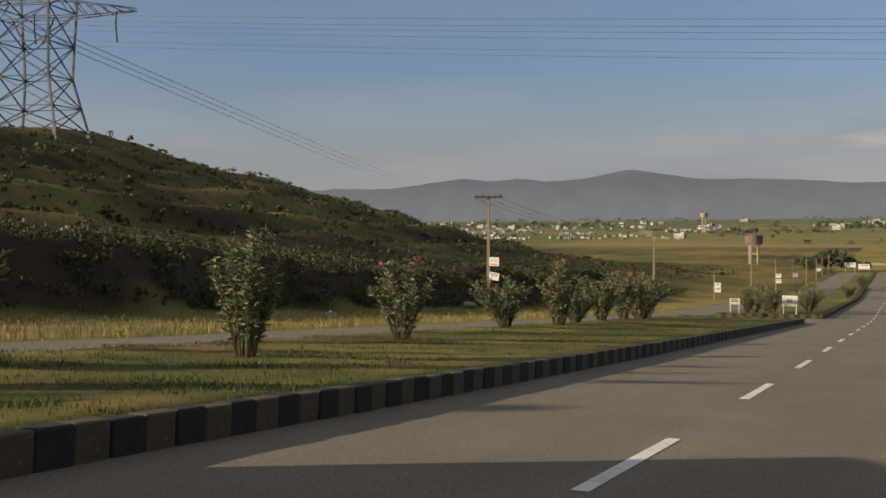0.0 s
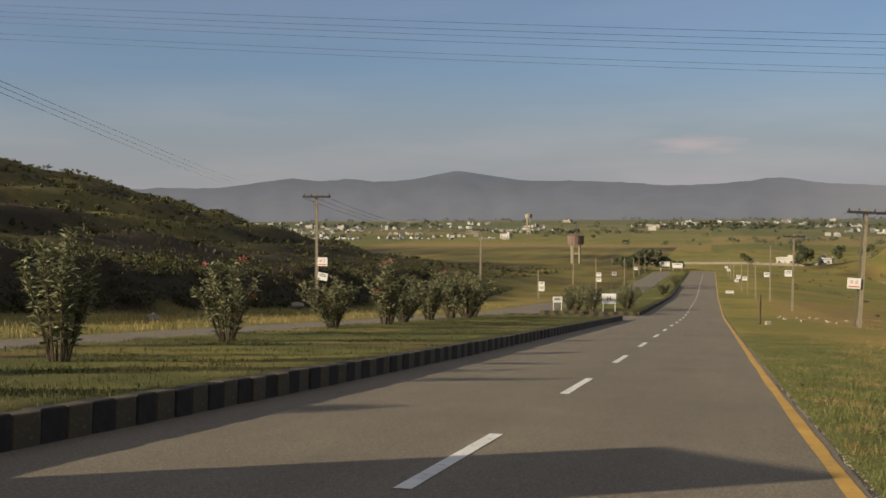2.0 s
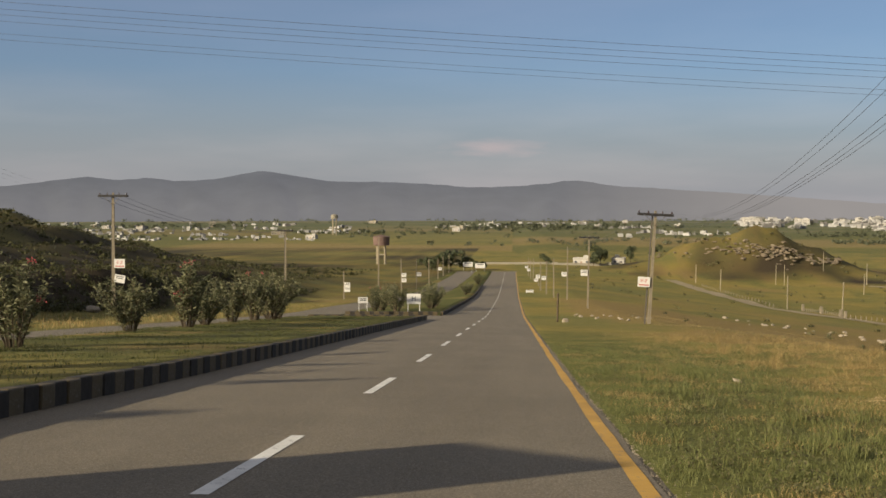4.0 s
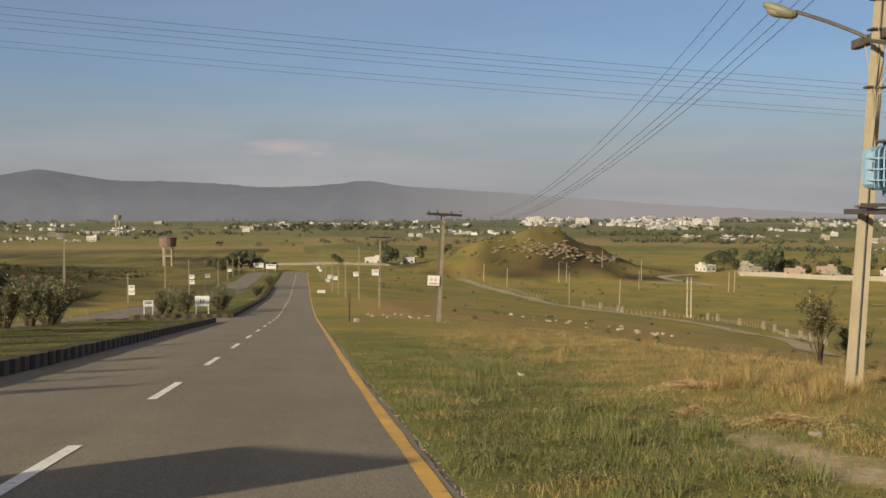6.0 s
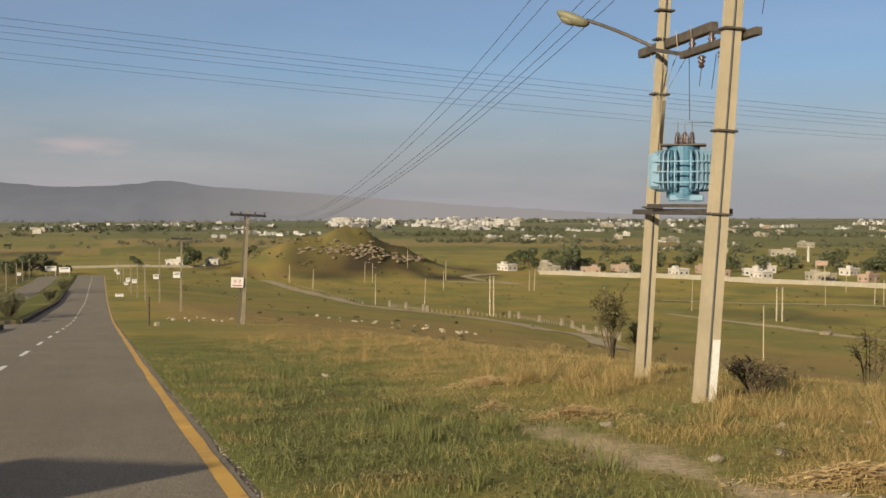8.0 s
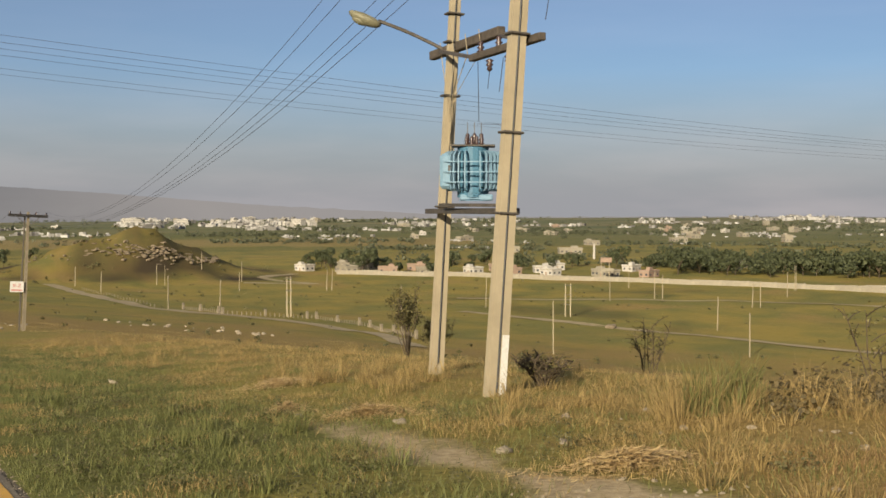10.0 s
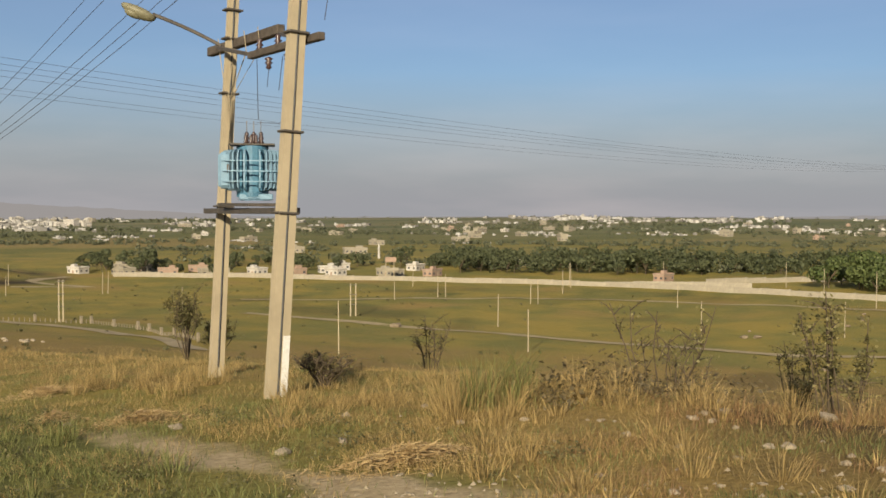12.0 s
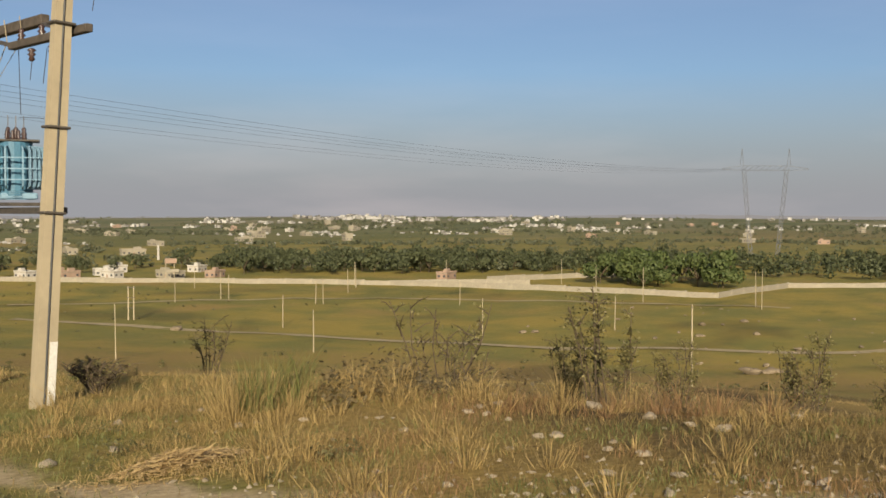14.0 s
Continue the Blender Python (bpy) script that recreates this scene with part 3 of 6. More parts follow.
def pole_plate(parent, z, w, h, words="", bars=0, tilt=0.0, side=-1, name="notice_board"):
    """A white board fixed to a pole, facing the road's upper end."""
    b = part(name, box_mesh(name, (w, 0.03, h), M_SIGN, 0.008), parent, "white notice board", pose(side * (w / 2 + 0.10), -0.16, z, 0, tilt, 0))
    if words:
        lettering("lettering", words, h * 0.42, M_RED, b, pose(0, -0.018, h * 0.10, 90))
        part("bar", box_mesh("bar", (w * 0.8, 0.006, h * 0.10), M_RED), b, "", pose(0, -0.018, -h * 0.30))
    for k in range(bars):
        part("bar", box_mesh("bar", (w * random.uniform(0.5, 0.8), 0.006, h * 0.10), M_INK), b, "", pose(random.uniform(-0.05, 0.05), -0.018, h * (0.28 - 0.22 * k)))
    return b


def tee_pole(x, y, height, lean, label, arm=2.3, plates=(), group="power poles along the road", turn=0, double=False):
    """A concrete line pole with a steel cross-arm and pin insulators."""
    top = thing("power_pole", (x, y, ground_z(x, y)), label, "power pole", group, "", turn)
    top.matrix_basis = pose(x, y, ground_z(x, y), 0, lean, turn)
    part("shaft", h_section("shaft", height, 0.235, 0.15, M_CONC_OLD), top)
    # dark strip laid in the recess to stand for its shade
    part("groove", box_mesh("groove", (0.035, 0.012, height - 0.4), M_CONC_DARK, 0.0, pose(0, -0.042, height / 2)), top, "dark strip painting the shade in the shaft's recess")
    if double:
        part("shaft", h_section("shaft", height - 0.2, 0.13, 0.09, M_CONC_DARK), top, "thin dark stay post beside the shaft", pose(-0.24, 0.18, 0, 0, 0.6))
    if arm:
        bm = bmesh.new()
        add_box(bm, (arm, 0.12, 0.17), pose(0, -0.16, height - 0.25), 0.01)
        add_box(bm, (arm, 0.10, 0.12), pose(0, 0.16, height - 0.25), 0.01)
        part("cross_arm", from_bm("cross_arm", bm, M_ARM), top, "dark steel cross-arm")
        for k in (-0.46, -0.2, 0.2, 0.46):
            part("insulator", INSULATOR, top, "", pose(k * arm, 0, height - 0.2))
        for s in (-1, 1):
            part("brace", tube_mesh("brace", [[(s * arm * 0.3, -0.16, height - 0.28), (s * 0.08, -0.16, height - 0.9)]], 0.02, M_STEEL, 4), top)
    for p in plates:
        pole_plate(top, **p)
    return top


pole_right = tee_pole(9.0, 71.0, 7.42, 3.0, "leaning concrete power pole with steel cross-arm and notice board", plates=[dict(z=2.75, w=0.80, h=0.66, words="IF-Z")], double=True)
tee_pole(8.7, 124, 8.4, 1.0, "concrete power pole with notice board beside the road", plates=[dict(z=4.1, w=0.8, h=0.7, bars=2)])
pole_left = tee_pole(-31.0, 82.0, 9.65, 0.3, "concrete power pole with two white boards on the verge", plates=[dict(z=4.15, w=0.85, h=0.70, words="IF-Z", side=1), dict(z=2.95, w=0.85, h=0.62, bars=2, tilt=9, side=1)], double=True)
tee_pole(-29.35, 137.7, 9.7, 0.6, "concrete power pole beyond the second carriageway", arm=2.0, double=True)
tee_pole(-24.5, 196, 10.4, 0.5, "tall concrete pole beside the far carriageway", arm=0)

# the row of poles that goes down the right-hand verge
for x, y, h, arm, board in ((8.64, 169, 8.3, 0, 1), (6.97, 180, 6.5, 0, 0), (6.18, 194.5, 6.0, 0, 1), (5.51, 209, 5.7, 0, 1), (5.63, 231, 2.7, 0, 1), (5.19, 266, 5.4, 0, 0), (4.77, 279, 4.9, 0, 1), (4.5, 302, 5.2, 0, 1)):
    tee_pole(x, y, h, random.uniform(-0.5, 1.5), "slim concrete street pole with a white board on the verge" if board else "slim bare concrete street pole on the verge", arm, [dict(z=h * 0.48, w=0.8, h=0.7, bars=2)][:board], "street poles down the verge")
# and the row beyond the far carriageway
for x, y, h, boards in ((-25.8, 163.7, 4.4, 2), (-20.9, 202, 6.2, 2), (-18.8, 210, 6.1, 1), (-18.6, 240, 5.7, 0), (-19.1, 276, 5.1, 1), (-19.3, 300, 5.4, 0), (-19.0, 322, 5.6, 0)):
    tee_pole(x, y, h, random.uniform(-0.6, 0.8), "slim concrete street pole beside the far carriageway", 0, [dict(z=h * (0.5 if k == 0 else 0.34), w=0.9, h=0.75, bars=2, side=1) for k in range(boards)], "street poles by the far carriageway")

# poles standing about the valley floor
VALLEY = ((86.4, 126.1, 7.6), (152.8, 164.5, 6.8), (123.8, 125.9, 7.0), (247.2, 233.3, 7.5), (62.9, 209, 6.5), (57, 226.4, 6.9), (56.7, 297.2, 5.3), (54.3, 322.5, 5.5), (79.4, 329.4, 6.2), (81.5, 328, 6.2), (121.9, 293.2, 6.2), (120.2, 293, 6.0), (103.7, 210, 6.8), (133.8, 224.5, 7.5), (172.5, 226, 5.1), (187.7, 226.4, 7.1), (189.6, 225.4, 6.4), (195.6, 195.6, 6.5), (193.8, 196.5, 5.9), (101.1, 356.8, 5.9), (107.7, 334.2, 6.5), (164.3, 121.5, 8.0), (194.8, 110.2, 7.0), (87, 41.4, 7.3), (256.5, 104, 9.9), (260, 107, 9.0), (255.5, 136.2, 9.1), (267.6, 157.7, 8.5), (218.3, 168.9, 6.5), (244.1, 229.9, 7.6), (303.1, 240.8, 6.1), (207, 262, 6.5), (160, 262, 5.5), (96, 300, 5.6), (225, 215, 6.8), (300, 190, 8.0))
post_model = None
for x, y, h in VALLEY:
    m = pose(x, y, ground_z(x, y), random.uniform(-1, 1), random.uniform(-1, 2), random.uniform(0, 90))
    if post_model is None:
        post_model = thing("concrete_post", (0, 0, 0), "pale bare concrete pole standing in the valley grass", "pole", "bare poles in the valley")
        part("shaft", h_section("shaft", 7.0, 0.24, 0.16, M_CONC), post_model)
        part("cap_bracket", box_mesh("cap_bracket", (0.5, 0.08, 0.08), M_STEEL, 0.01, pose(0, 0, 6.8)), post_model)
        post_model.matrix_basis = m
        post_model.scale = (1, 1, h / 7.0)
    else:
        c = copy_thing(post_model, m)
        c.scale = (1, 1, h / 7.0)


def pole_pair(x, y, h, gap, turn, label):
    """Two poles joined by cross-beams and a platform, as for a transformer."""
    t = thing("pole_pair", (x, y, ground_z(x, y)), label, "pole", "transformer pole pairs in the valley", "", turn)
    for s in (-1, 1):
        part("shaft", h_section("shaft", h, 0.30, 0.20, M_CONC), t, "", pose(s * gap / 2, 0, 0))
    for z in (h - 0.3, h * 0.66, h * 0.36):
        part("beam", box_mesh("beam", (gap + 0.7, 0.16, 0.16), M_STEEL, 0.02), t, "", pose(0, 0, z))


pole_pair(75.4, 203.5, 8.0, 0.75, -20, "pair of concrete poles with cross-beams in the valley")
pole_pair(140.2, 199.1, 7.4, 1.15, -35, "pair of concrete poles with cross-beams in the valley")

# ---- transformer on its two poles ----
FWD, RIGHT = Vector((0.517, 0.856, 0)), Vector((0.856, -0.517, 0))
tp = thing("transformer_structure", (8.6, 15.1, ground_z(8.6, 15.1)), "two leaning concrete poles carrying a platform and cross-arms", "power pole")


def spot(depth, side, z):
    """A place given from the verge's viewing line, as the structure's own coordinates."""
    return FWD * depth + RIGHT * side + Vector((0.19, -0.08, z)) - Vector(tp.location)


def leaning(at, top, width, thin, name="shaft"):
    a, b = Vector(at), Vector(top)
    z = (b - a).normalized()
    side = RIGHT - z * RIGHT.dot(z)
    side = Matrix.Rotation(radians(24), 3, "Z") @ side
    side = (side - z * side.dot(z)).normalized()
    m = Matrix((side, z.cross(side), z)).transposed().to_4x4()
    m.translation = a
    return part(name, h_section(name, (b - a).length, width, thin, M_CONC), tp, "tapered concrete shaft with a recess down each side", m)


near_base, near_top = spot(15.25, -0.02, -1.38), spot(15.25, 0.48, 7.2)
far_base, far_top = spot(19.4, -1.06, -1.60), spot(19.4, -0.63, 7.2)
near_shaft = leaning(near_base, near_top, 0.285, 0.195)
part("whitewash", box_mesh("whitewash", (0.105, 0.006, 0.95), M_SIGN, 0.002), near_shaft, "worn white paint on the foot of the shaft", pose(0.083, -0.0885, 0.45))
leaning(far_base, far_top, 0.245, 0.16)
for a, b in ((near_base, near_top), (far_base, far_top)):
    out = Matrix.Rotation(radians(24), 3, "Z") @ FWD * -0.088
    k = 0.70 if a is near_base else 0.64
    # black tube added up the recess to draw its line of shade
    part("cable", tube_mesh("cable", [[a + out + Vector((0, 0, 0.1)), b + out * k]], 0.017, M_INK, 5), tp, "black tube drawing the line of shade in the recess")
    for z in ((1.25, 2.38, 3.75, 5.4) if a is near_base else (1.32, 3.3, 4.25, 4.75)):
        p = a + (b - a) * ((z + (1.38 if a is near_base else 1.60)) / (b.z - a.z))
        part("band", box_mesh("band", (0.31, 0.24, 0.035), M_STEEL, 0.01), tp, "dark steel clamp band", Matrix.Translation(p) @ pose(0, 0, 0, 0, 3, -31 + 24))


def beam(name, a, b, w, h, mat, label=""):
    a, b = Vector(a), Vector(b)
    m = Matrix.Translation((a + b) / 2) @ (b - a).to_track_quat("X", "Z").to_matrix().to_4x4()
    return part(name, box_mesh(name, ((b - a).length, w, h), mat, min(w, h) * 0.1), tp, label, m)


beam("cross_arm", spot(20.5, -1.20, 4.16), spot(17.7, 0.08, 4.18), 0.14, 0.16, M_WOOD, "thick weathered cross-arm")
beam("cross_arm", spot(17.4, -0.40, 3.70), spot(15.0, 0.62, 3.68), 0.11, 0.11, M_WOOD, "thick weathered cross-arm")
beam("strap", spot(19.3, -1.0, 4.08), spot(17.3, -0.35, 3.70), 0.07, 0.06, M_STEEL, "steel strap between the arms")
beam("strap", spot(17.7, 0.05, 4.10), spot(15.3, 0.35, 3.70), 0.06, 0.06, M_STEEL)
beam("platform_beam", spot(19.7, -1.25, 1.24), spot(15.35, 0.02, 1.28), 0.08, 0.09, M_STEEL, "steel platform beam")
beam("platform_beam", spot(19.9, -0.70, 1.24), spot(15.55, 0.30, 1.28), 0.08, 0.09, M_STEEL)
beam("platform_plank", spot(18.1, -0.72, 1.36), spot(16.6, -0.18, 1.36), 0.5, 0.05, M_STEEL, "steel plate under the transformer")
for k in range(5):
    part("insulator", INSULATOR, tp, "brown porcelain insulator", Matrix.Translation(spot(17.1 - 0.32 * k, -0.25 + 0.14 * k, 3.74 - 0.01 * k - 0.12 * (k % 2))) @ pose(0, 0, 0, 180 * (k % 2), 0, 0))
cords = []
for k in range(4):
    a = spot(19.7 - 0.5 * k, -1.02 + 0.24 * k, 4.29)
    cords.append([a, a + Vector((0.03, -0.03, -0.35)), spot(19.25, -0.86 + 0.03 * k, 3.2), spot(19.2, -0.84, 2.3)])
part("cord", tube_mesh("cord", cords, 0.008, M_CONC, 4), tp, "pale cords tied over the arm")
part("drop_wire", tube_mesh("drop_wire", [[spot(15.2, 0.75, 6.6), spot(15.1, 0.82, 5.0), spot(15.0, 0.66, 3.9)], [spot(17.2, -0.1, 3.6), spot(17.2, -0.14, 3.2)], [spot(16.6, 0.1, 3.6), spot(16.7, 0.04, 3.1)], [spot(17.3, -0.30, 2.65), spot(16.4, 0.0, 2.58), spot(15.3, 0.25, 2.45)], [spot(17.4, -0.28, 2.7), spot(17.4, -0.30, 3.7)]], 0.006, M_WIRE, 4), tp)

lamp = thing("street_lamp", tuple(Vector(tp.location) + spot(19.3, -0.95, 4.2)), "street lamp on a curved arm clamped to the concrete pole", "street lamp")
o = spot(19.3, -0.95, 4.2)
arm_path = [spot(19.3, -0.95 - 1.15 * s, 4.12 + 0.50 * s + 0.03 * math.sin(s * 3)) - o for s in (0, 0.2, 0.4, 0.6, 0.8, 1.0)]
part("arm", tube_mesh("arm", [arm_path], 0.032, M_STEEL, 7), lamp, "bent steel tube")
bm = bmesh.new()
bmesh.ops.create_uvsphere(bm, u_segments=12, v_segments=8, radius=0.5)
for v in bm.verts:
    v.co.x *= 0.62 * (1.15 if v.co.x < 0 else 0.9)
    v.co.y *= 0.26
    v.co.z *= 0.16 if v.co.z > 0 else 0.24
head_m = Matrix.Translation(arm_path[-1] + RIGHT * -0.20 + Vector((0, 0, 0.03))) @ pose(0, 0, 0, 0, 24, math.degrees(math.atan2(RIGHT.y, RIGHT.x)))
head = part("lamp_head", from_bm("lamp_head", bm, M_LAMP, True), lamp, "tan lamp housing", head_m)
bm = bmesh.new()
bmesh.ops.create_uvsphere(bm, u_segments=10, v_segments=6, radius=0.5)
bmesh.ops.scale(bm, vec=(0.34, 0.2, 0.16), verts=bm.verts)
part("bowl", from_bm("bowl", bm, M_LAMP, True), head, "clear bowl under the housing", pose(-0.10, 0, -0.07))

tx = thing("transformer", tuple(Vector(tp.location) + spot(17.35, -0.37, 1.42)), "light blue oil transformer with finned radiators on the platform", "transformer", turn=-31)
bm = bmesh.new()
bmesh.ops.create_cone(bm, cap_ends=True, segments=20, radius1=0.25, radius2=0.25, depth=0.80, matrix=pose(0, 0, 0.46))
# tank blue darkened in colour for the shade between the fins
part("tank", from_bm("tank", bm, M_BLUE_DK, False), tx, "blue steel tank, darkened for the shade between the fins")
part("lid", box_mesh("lid", (0.70, 0.50, 0.03), M_STEEL, 0.01), tx, "dark bolted lid", pose(0, 0, 0.88))
part("base_frame", box_mesh("base_frame", (0.52, 0.46, 0.10), M_BLUE, 0.02), tx, "", pose(0.06, 0, 0.06))
bm = bmesh.new()
for i in range(5):
    bmesh.ops.create_cone(bm, cap_ends=True, segments=20, radius1=0.26, radius2=0.19 - 0.012 * i, depth=0.03, matrix=pose(0.02, 0, 0.02 + 0.03 * i))
part("foot", from_bm("foot", bm, M_BLUE), tx)


def fin_mesh():
    """One pressed radiator tube, bent in at both ends."""
    pts = [(0.0, 0.80), (0.11, 0.785), (0.17, 0.73), (0.18, 0.45), (0.18, 0.30), (0.15, 0.20), (0.06, 0.16), (0.0, 0.16)]
    v, f = [], []
    for x, z in pts:
        for dy in (-0.011, 0.011):
            v += [(x - 0.045, dy, z), (x + 0.022, dy, z)]
    for i in range(len(pts) - 1):
        a, b = 4 * i, 4 * i + 4
        f += [(a, a + 1, b + 1, b), (a + 2, b + 2, b + 3, a + 3), (a, b, b + 2, a + 2), (a + 1, a + 3, b + 3, b + 1)]
    f += [(0, 2, 3, 1), (28, 29, 31, 30)]
    return mesh_of("fin", v, f, M_BLUE)


FIN = fin_mesh()
for k in range(34):
    w = 360 * k / 34
    c, s = math.cos(radians(w)), math.sin(radians(w))
    c, s = math.copysign(abs(c) ** 0.45, c), math.copysign(abs(s) ** 0.45, s)
    part("fin", FIN, tx, "light blue radiator tube" if k == 0 else "", pose(0.30 * c, 0.22 * s, 0.0, 0, 0, w))
part("side_radiator", box_mesh("side_radiator", (0.20, 0.62, 0.56), M_BLUE, 0.05), tx, "smooth pressed radiator panel", pose(-0.42, -0.02, 0.47))
part("gauge_box", box_mesh("gauge_box", (0.05, 0.03, 0.13), M_STEEL, 0.01), tx, "small dark gauge box", pose(-0.36, -0.345, 0.50))
for z in (0.30, 0.46, 0.62):
    ring = [(0.50 * math.copysign(abs(math.cos(a)) ** 0.45, math.cos(a)), 0.42 * math.copysign(abs(math.sin(a)) ** 0.45, math.sin(a)), z) for a in [2 * math.pi * i / 28 for i in range(29)]]
    part("ring_bar", tube_mesh("ring_bar", [ring], 0.013, M_BLUE, 4), tx, "thin bar round the radiator tubes")
for k in range(3):
    b = part("bushing", INSULATOR, tx, "brown porcelain bushing", pose(-0.09 + 0.11 * k, 0.06, 0.90))
    b.scale = (0.75, 0.75, 1.0)
for k in range(4):
    part("bushing", INSULATOR, tx, "", pose(-0.10 + 0.08 * k, -0.14, 0.90)).scale = (0.6, 0.6, 0.7)
part("terminal_rod", tube_mesh("terminal_rod", [[(-0.09 + 0.11 * k, 0.06, 1.0), (-0.09 + 0.11 * k, 0.06, 1.26)] for k in range(3)], 0.008, M_STEEL, 4), tx)

# ---- power lines ----
lines = thing("overhead_line", (0, 0, 0), "thin wires from the transformer poles down the row of poles", "power line")
spread = (-1.05, -0.55, 0.0, 0.55, 1.05)
chain = [(8.9, 17.0, 5.7), (9.4, 71, ground_z(9, 71) + 7.4), (8.8, 124, ground_z(8.7, 124) + 8.35), (8.5, 165, ground_z(8.4, 165) + 8.2)]
for a, b in zip(chain, chain[1:]):
    for s in spread:
        first_span = a[1] < 20
        start = (a[0] + s * 0.12, a[1], a[2] + (-0.7, -0.4, 0.0, 0.9, 1.5)[spread.index(s)]) if first_span else (a[0] + s, a[1], a[2])
        part("wire", tube_mesh("wire", [span(start, (b[0] + s, b[1], b[2]), 2.3 if first_span else 1.0, 24)], 0.0062, M_WIRE, 4), lines)
chain = [(-31, 82, ground_z(-31, 82) + 9.3), (-29.35, 137.7, ground_z(-29.35, 137.7) + 9.5)]
for s in spread[::2]:
    part("wire", tube_mesh("wire", [span((chain[0][0] + s, chain[0][1], chain[0][2]), (chain[1][0] + s, chain[1][1], chain[1][2]), 1.2)], 0.012, M_WIRE, 4), lines)


def pylon(x, y, turn, label, k=1.0):
    """A lattice tower: four legs drawn in to a waist, a spreading head, and cross-arms with hanging strings."""
    t = thing("lattice_pylon", (x, y, ground_z(x, y)), label, "pylon", "", "", turn)
    lev = [(-1.5, 6.7), (0, 6.4), (4.5, 5.5), (9.7, 4.5), (15.5, 4.8), (21.5, 5.2), (25.5, 5.3)]
    cor = lambda i, q: Vector(((1, 1, -1, -1)[q] * lev[i][1] * k, (1, -1, -1, 1)[q] * lev[i][1] * k, lev[i][0] * k))
    for q in range(4):
        part("leg", tube_mesh("leg", [[cor(i, q) for i in range(len(lev))]], 0.24 * k, M_PYLON, 4), t)
        part("footing", box_mesh("footing", (0.7 * k, 0.7 * k, 1.2), M_CONC_OLD, 0.05), t, "pale concrete footing", Matrix.Translation(cor(1, q)))
    for q in range(4):
        p = (q + 1) % 4
        br = []
        for i in range(1, len(lev) - 1):
            br += [[cor(i, q), cor(i + 1, p)], [cor(i, p), cor(i + 1, q)], [cor(i + 1, q), cor(i + 1, p)]]
        for member in br:
            part("brace", tube_mesh("brace", [member], 0.13 * k, M_PYLON, 4), t)
    arm = []
    for s in (-1, 1):
        for yy in (-1.3, 1.3):
            arm += [[(s * 5.2 * k, yy * k, 23.1 * k), (s * 18.5 * k, yy * 0.4 * k, 21.2 * k)], [(s * 5.2 * k, yy * k, 19.8 * k), (s * 18.5 * k, yy * 0.4 * k, 20.8 * k)], [(0, yy * k, 23.1 * k), (s * 5.2 * k, yy * k, 23.1 * k)], [(0, yy * k, 20.0 * k), (s * 5.2 * k, yy * k, 19.8 * k)]]
            n = 6
            for j in range(n):
                a, b = 5.2 + 13.3 * j / n, 5.2 + 13.3 * (j + 1) / n
                za, zb = 23.1 - 1.9 * j / n, 19.8 + 1.0 * (j + 1) / n
                arm.append([(s * a * k, yy * (1 - 0.6 * j / n) * k, za * k), (s * b * k, yy * (1 - 0.6 * (j + 1) / n) * k, zb * k)])
        arm += [[(s * 5.3 * k, 0, 23.1 * k), (s * 6.2 * k, 0, 32 * k)], [(s * 9 * k, 0, 22.5 * k), (s * 6.2 * k, 0, 32 * k)]]
    for member in arm:
        part("arm_bar", tube_mesh("arm_bar", [member], 0.115 * k, M_PYLON, 4), t)
    for xx in (-15.0, 0, 15.0):
        part("insulator_string", tube_mesh("insulator_string", [[(xx * k, 0, 20.8 * k), (xx * k * 1.0 - 0.4, 0.6 * k, 18.6 * k), (xx * k - 0.6, 1.5 * k, 15.8 * k)]], 0.14 * k, M_INK, 6), t, "dark string of insulators")
    part("jumper", tube_mesh("jumper", [[(-4 * k + 8 * k * i / 10, -0.6 * k, (20.1 - 5.5 * math.sin(math.pi * i / 10)) * k) for i in range(11)]], 0.14 * k, M_INK, 5), t, "sagging dark jumper loop")
    return t


def portal_pylon(x, y, turn, label):
    """Two lattice masts that lean apart, joined by a long beam, with two peaks."""
    t = thing("portal_pylon", (x, y, ground_z(x, y)), label, "pylon", "", "", turn)
    bars = []
    for s in (-1, 1):
        for e in (-1, 1):
            bars.append([(s * 7 + e, 0, -1), (s * 11.5 + e, 0, 47)])
        for i in range(9):
            z0, z1 = 5.0 * i, 5.0 * (i + 1)
            bars.append([(s * (7 + 4.5 * z0 / 47) - 1, 0, z0), (s * (7 + 4.5 * z1 / 47) + 1, 0, z1)])
            bars.append([(s * (7 + 4.5 * z0 / 47) + 1, 0, z0), (s * (7 + 4.5 * z1 / 47) - 1, 0, z1)])
        bars += [[(s * 11.5, 0, 47), (s * 12.5, 0, 57)], [(s * 13.5, 0, 48), (s * 12.5, 0, 57)], [(s * 11.5, 0, 48), (s * 23, 0, 46.5)], [(s * 11.5, 0, 45.5), (s * 23, 0, 46)]]
    bars += [[(-12, 0, 48), (12, 0, 48)], [(-12, 0, 45.5), (12, 0, 45.5)]]
    for i in range(8):
        bars.append([(-12 + 3 * i, 0, 45.5), (-9 + 3 * i, 0, 48)])
    for b in bars:
        part("bar", tube_mesh("bar", [b], 0.14, M_PYLON, 4), t)
    return t


P1, P2 = Vector((-123, 129, 0)), Vector((556, 225, 0))
pylon(P1.x, P1.y, 8 + 8, "lattice steel transmission pylon on the hilltop", 0.88)
portal_pylon(P2.x, P2.y, -52, "portal transmission pylon far across the valley")
hv = thing("transmission_line", (0, 0, 0), "high-voltage wires spanning the valley between pylons", "power line")
across = Vector((-(P2 - P1).y, (P2 - P1).x, 0)).normalized()
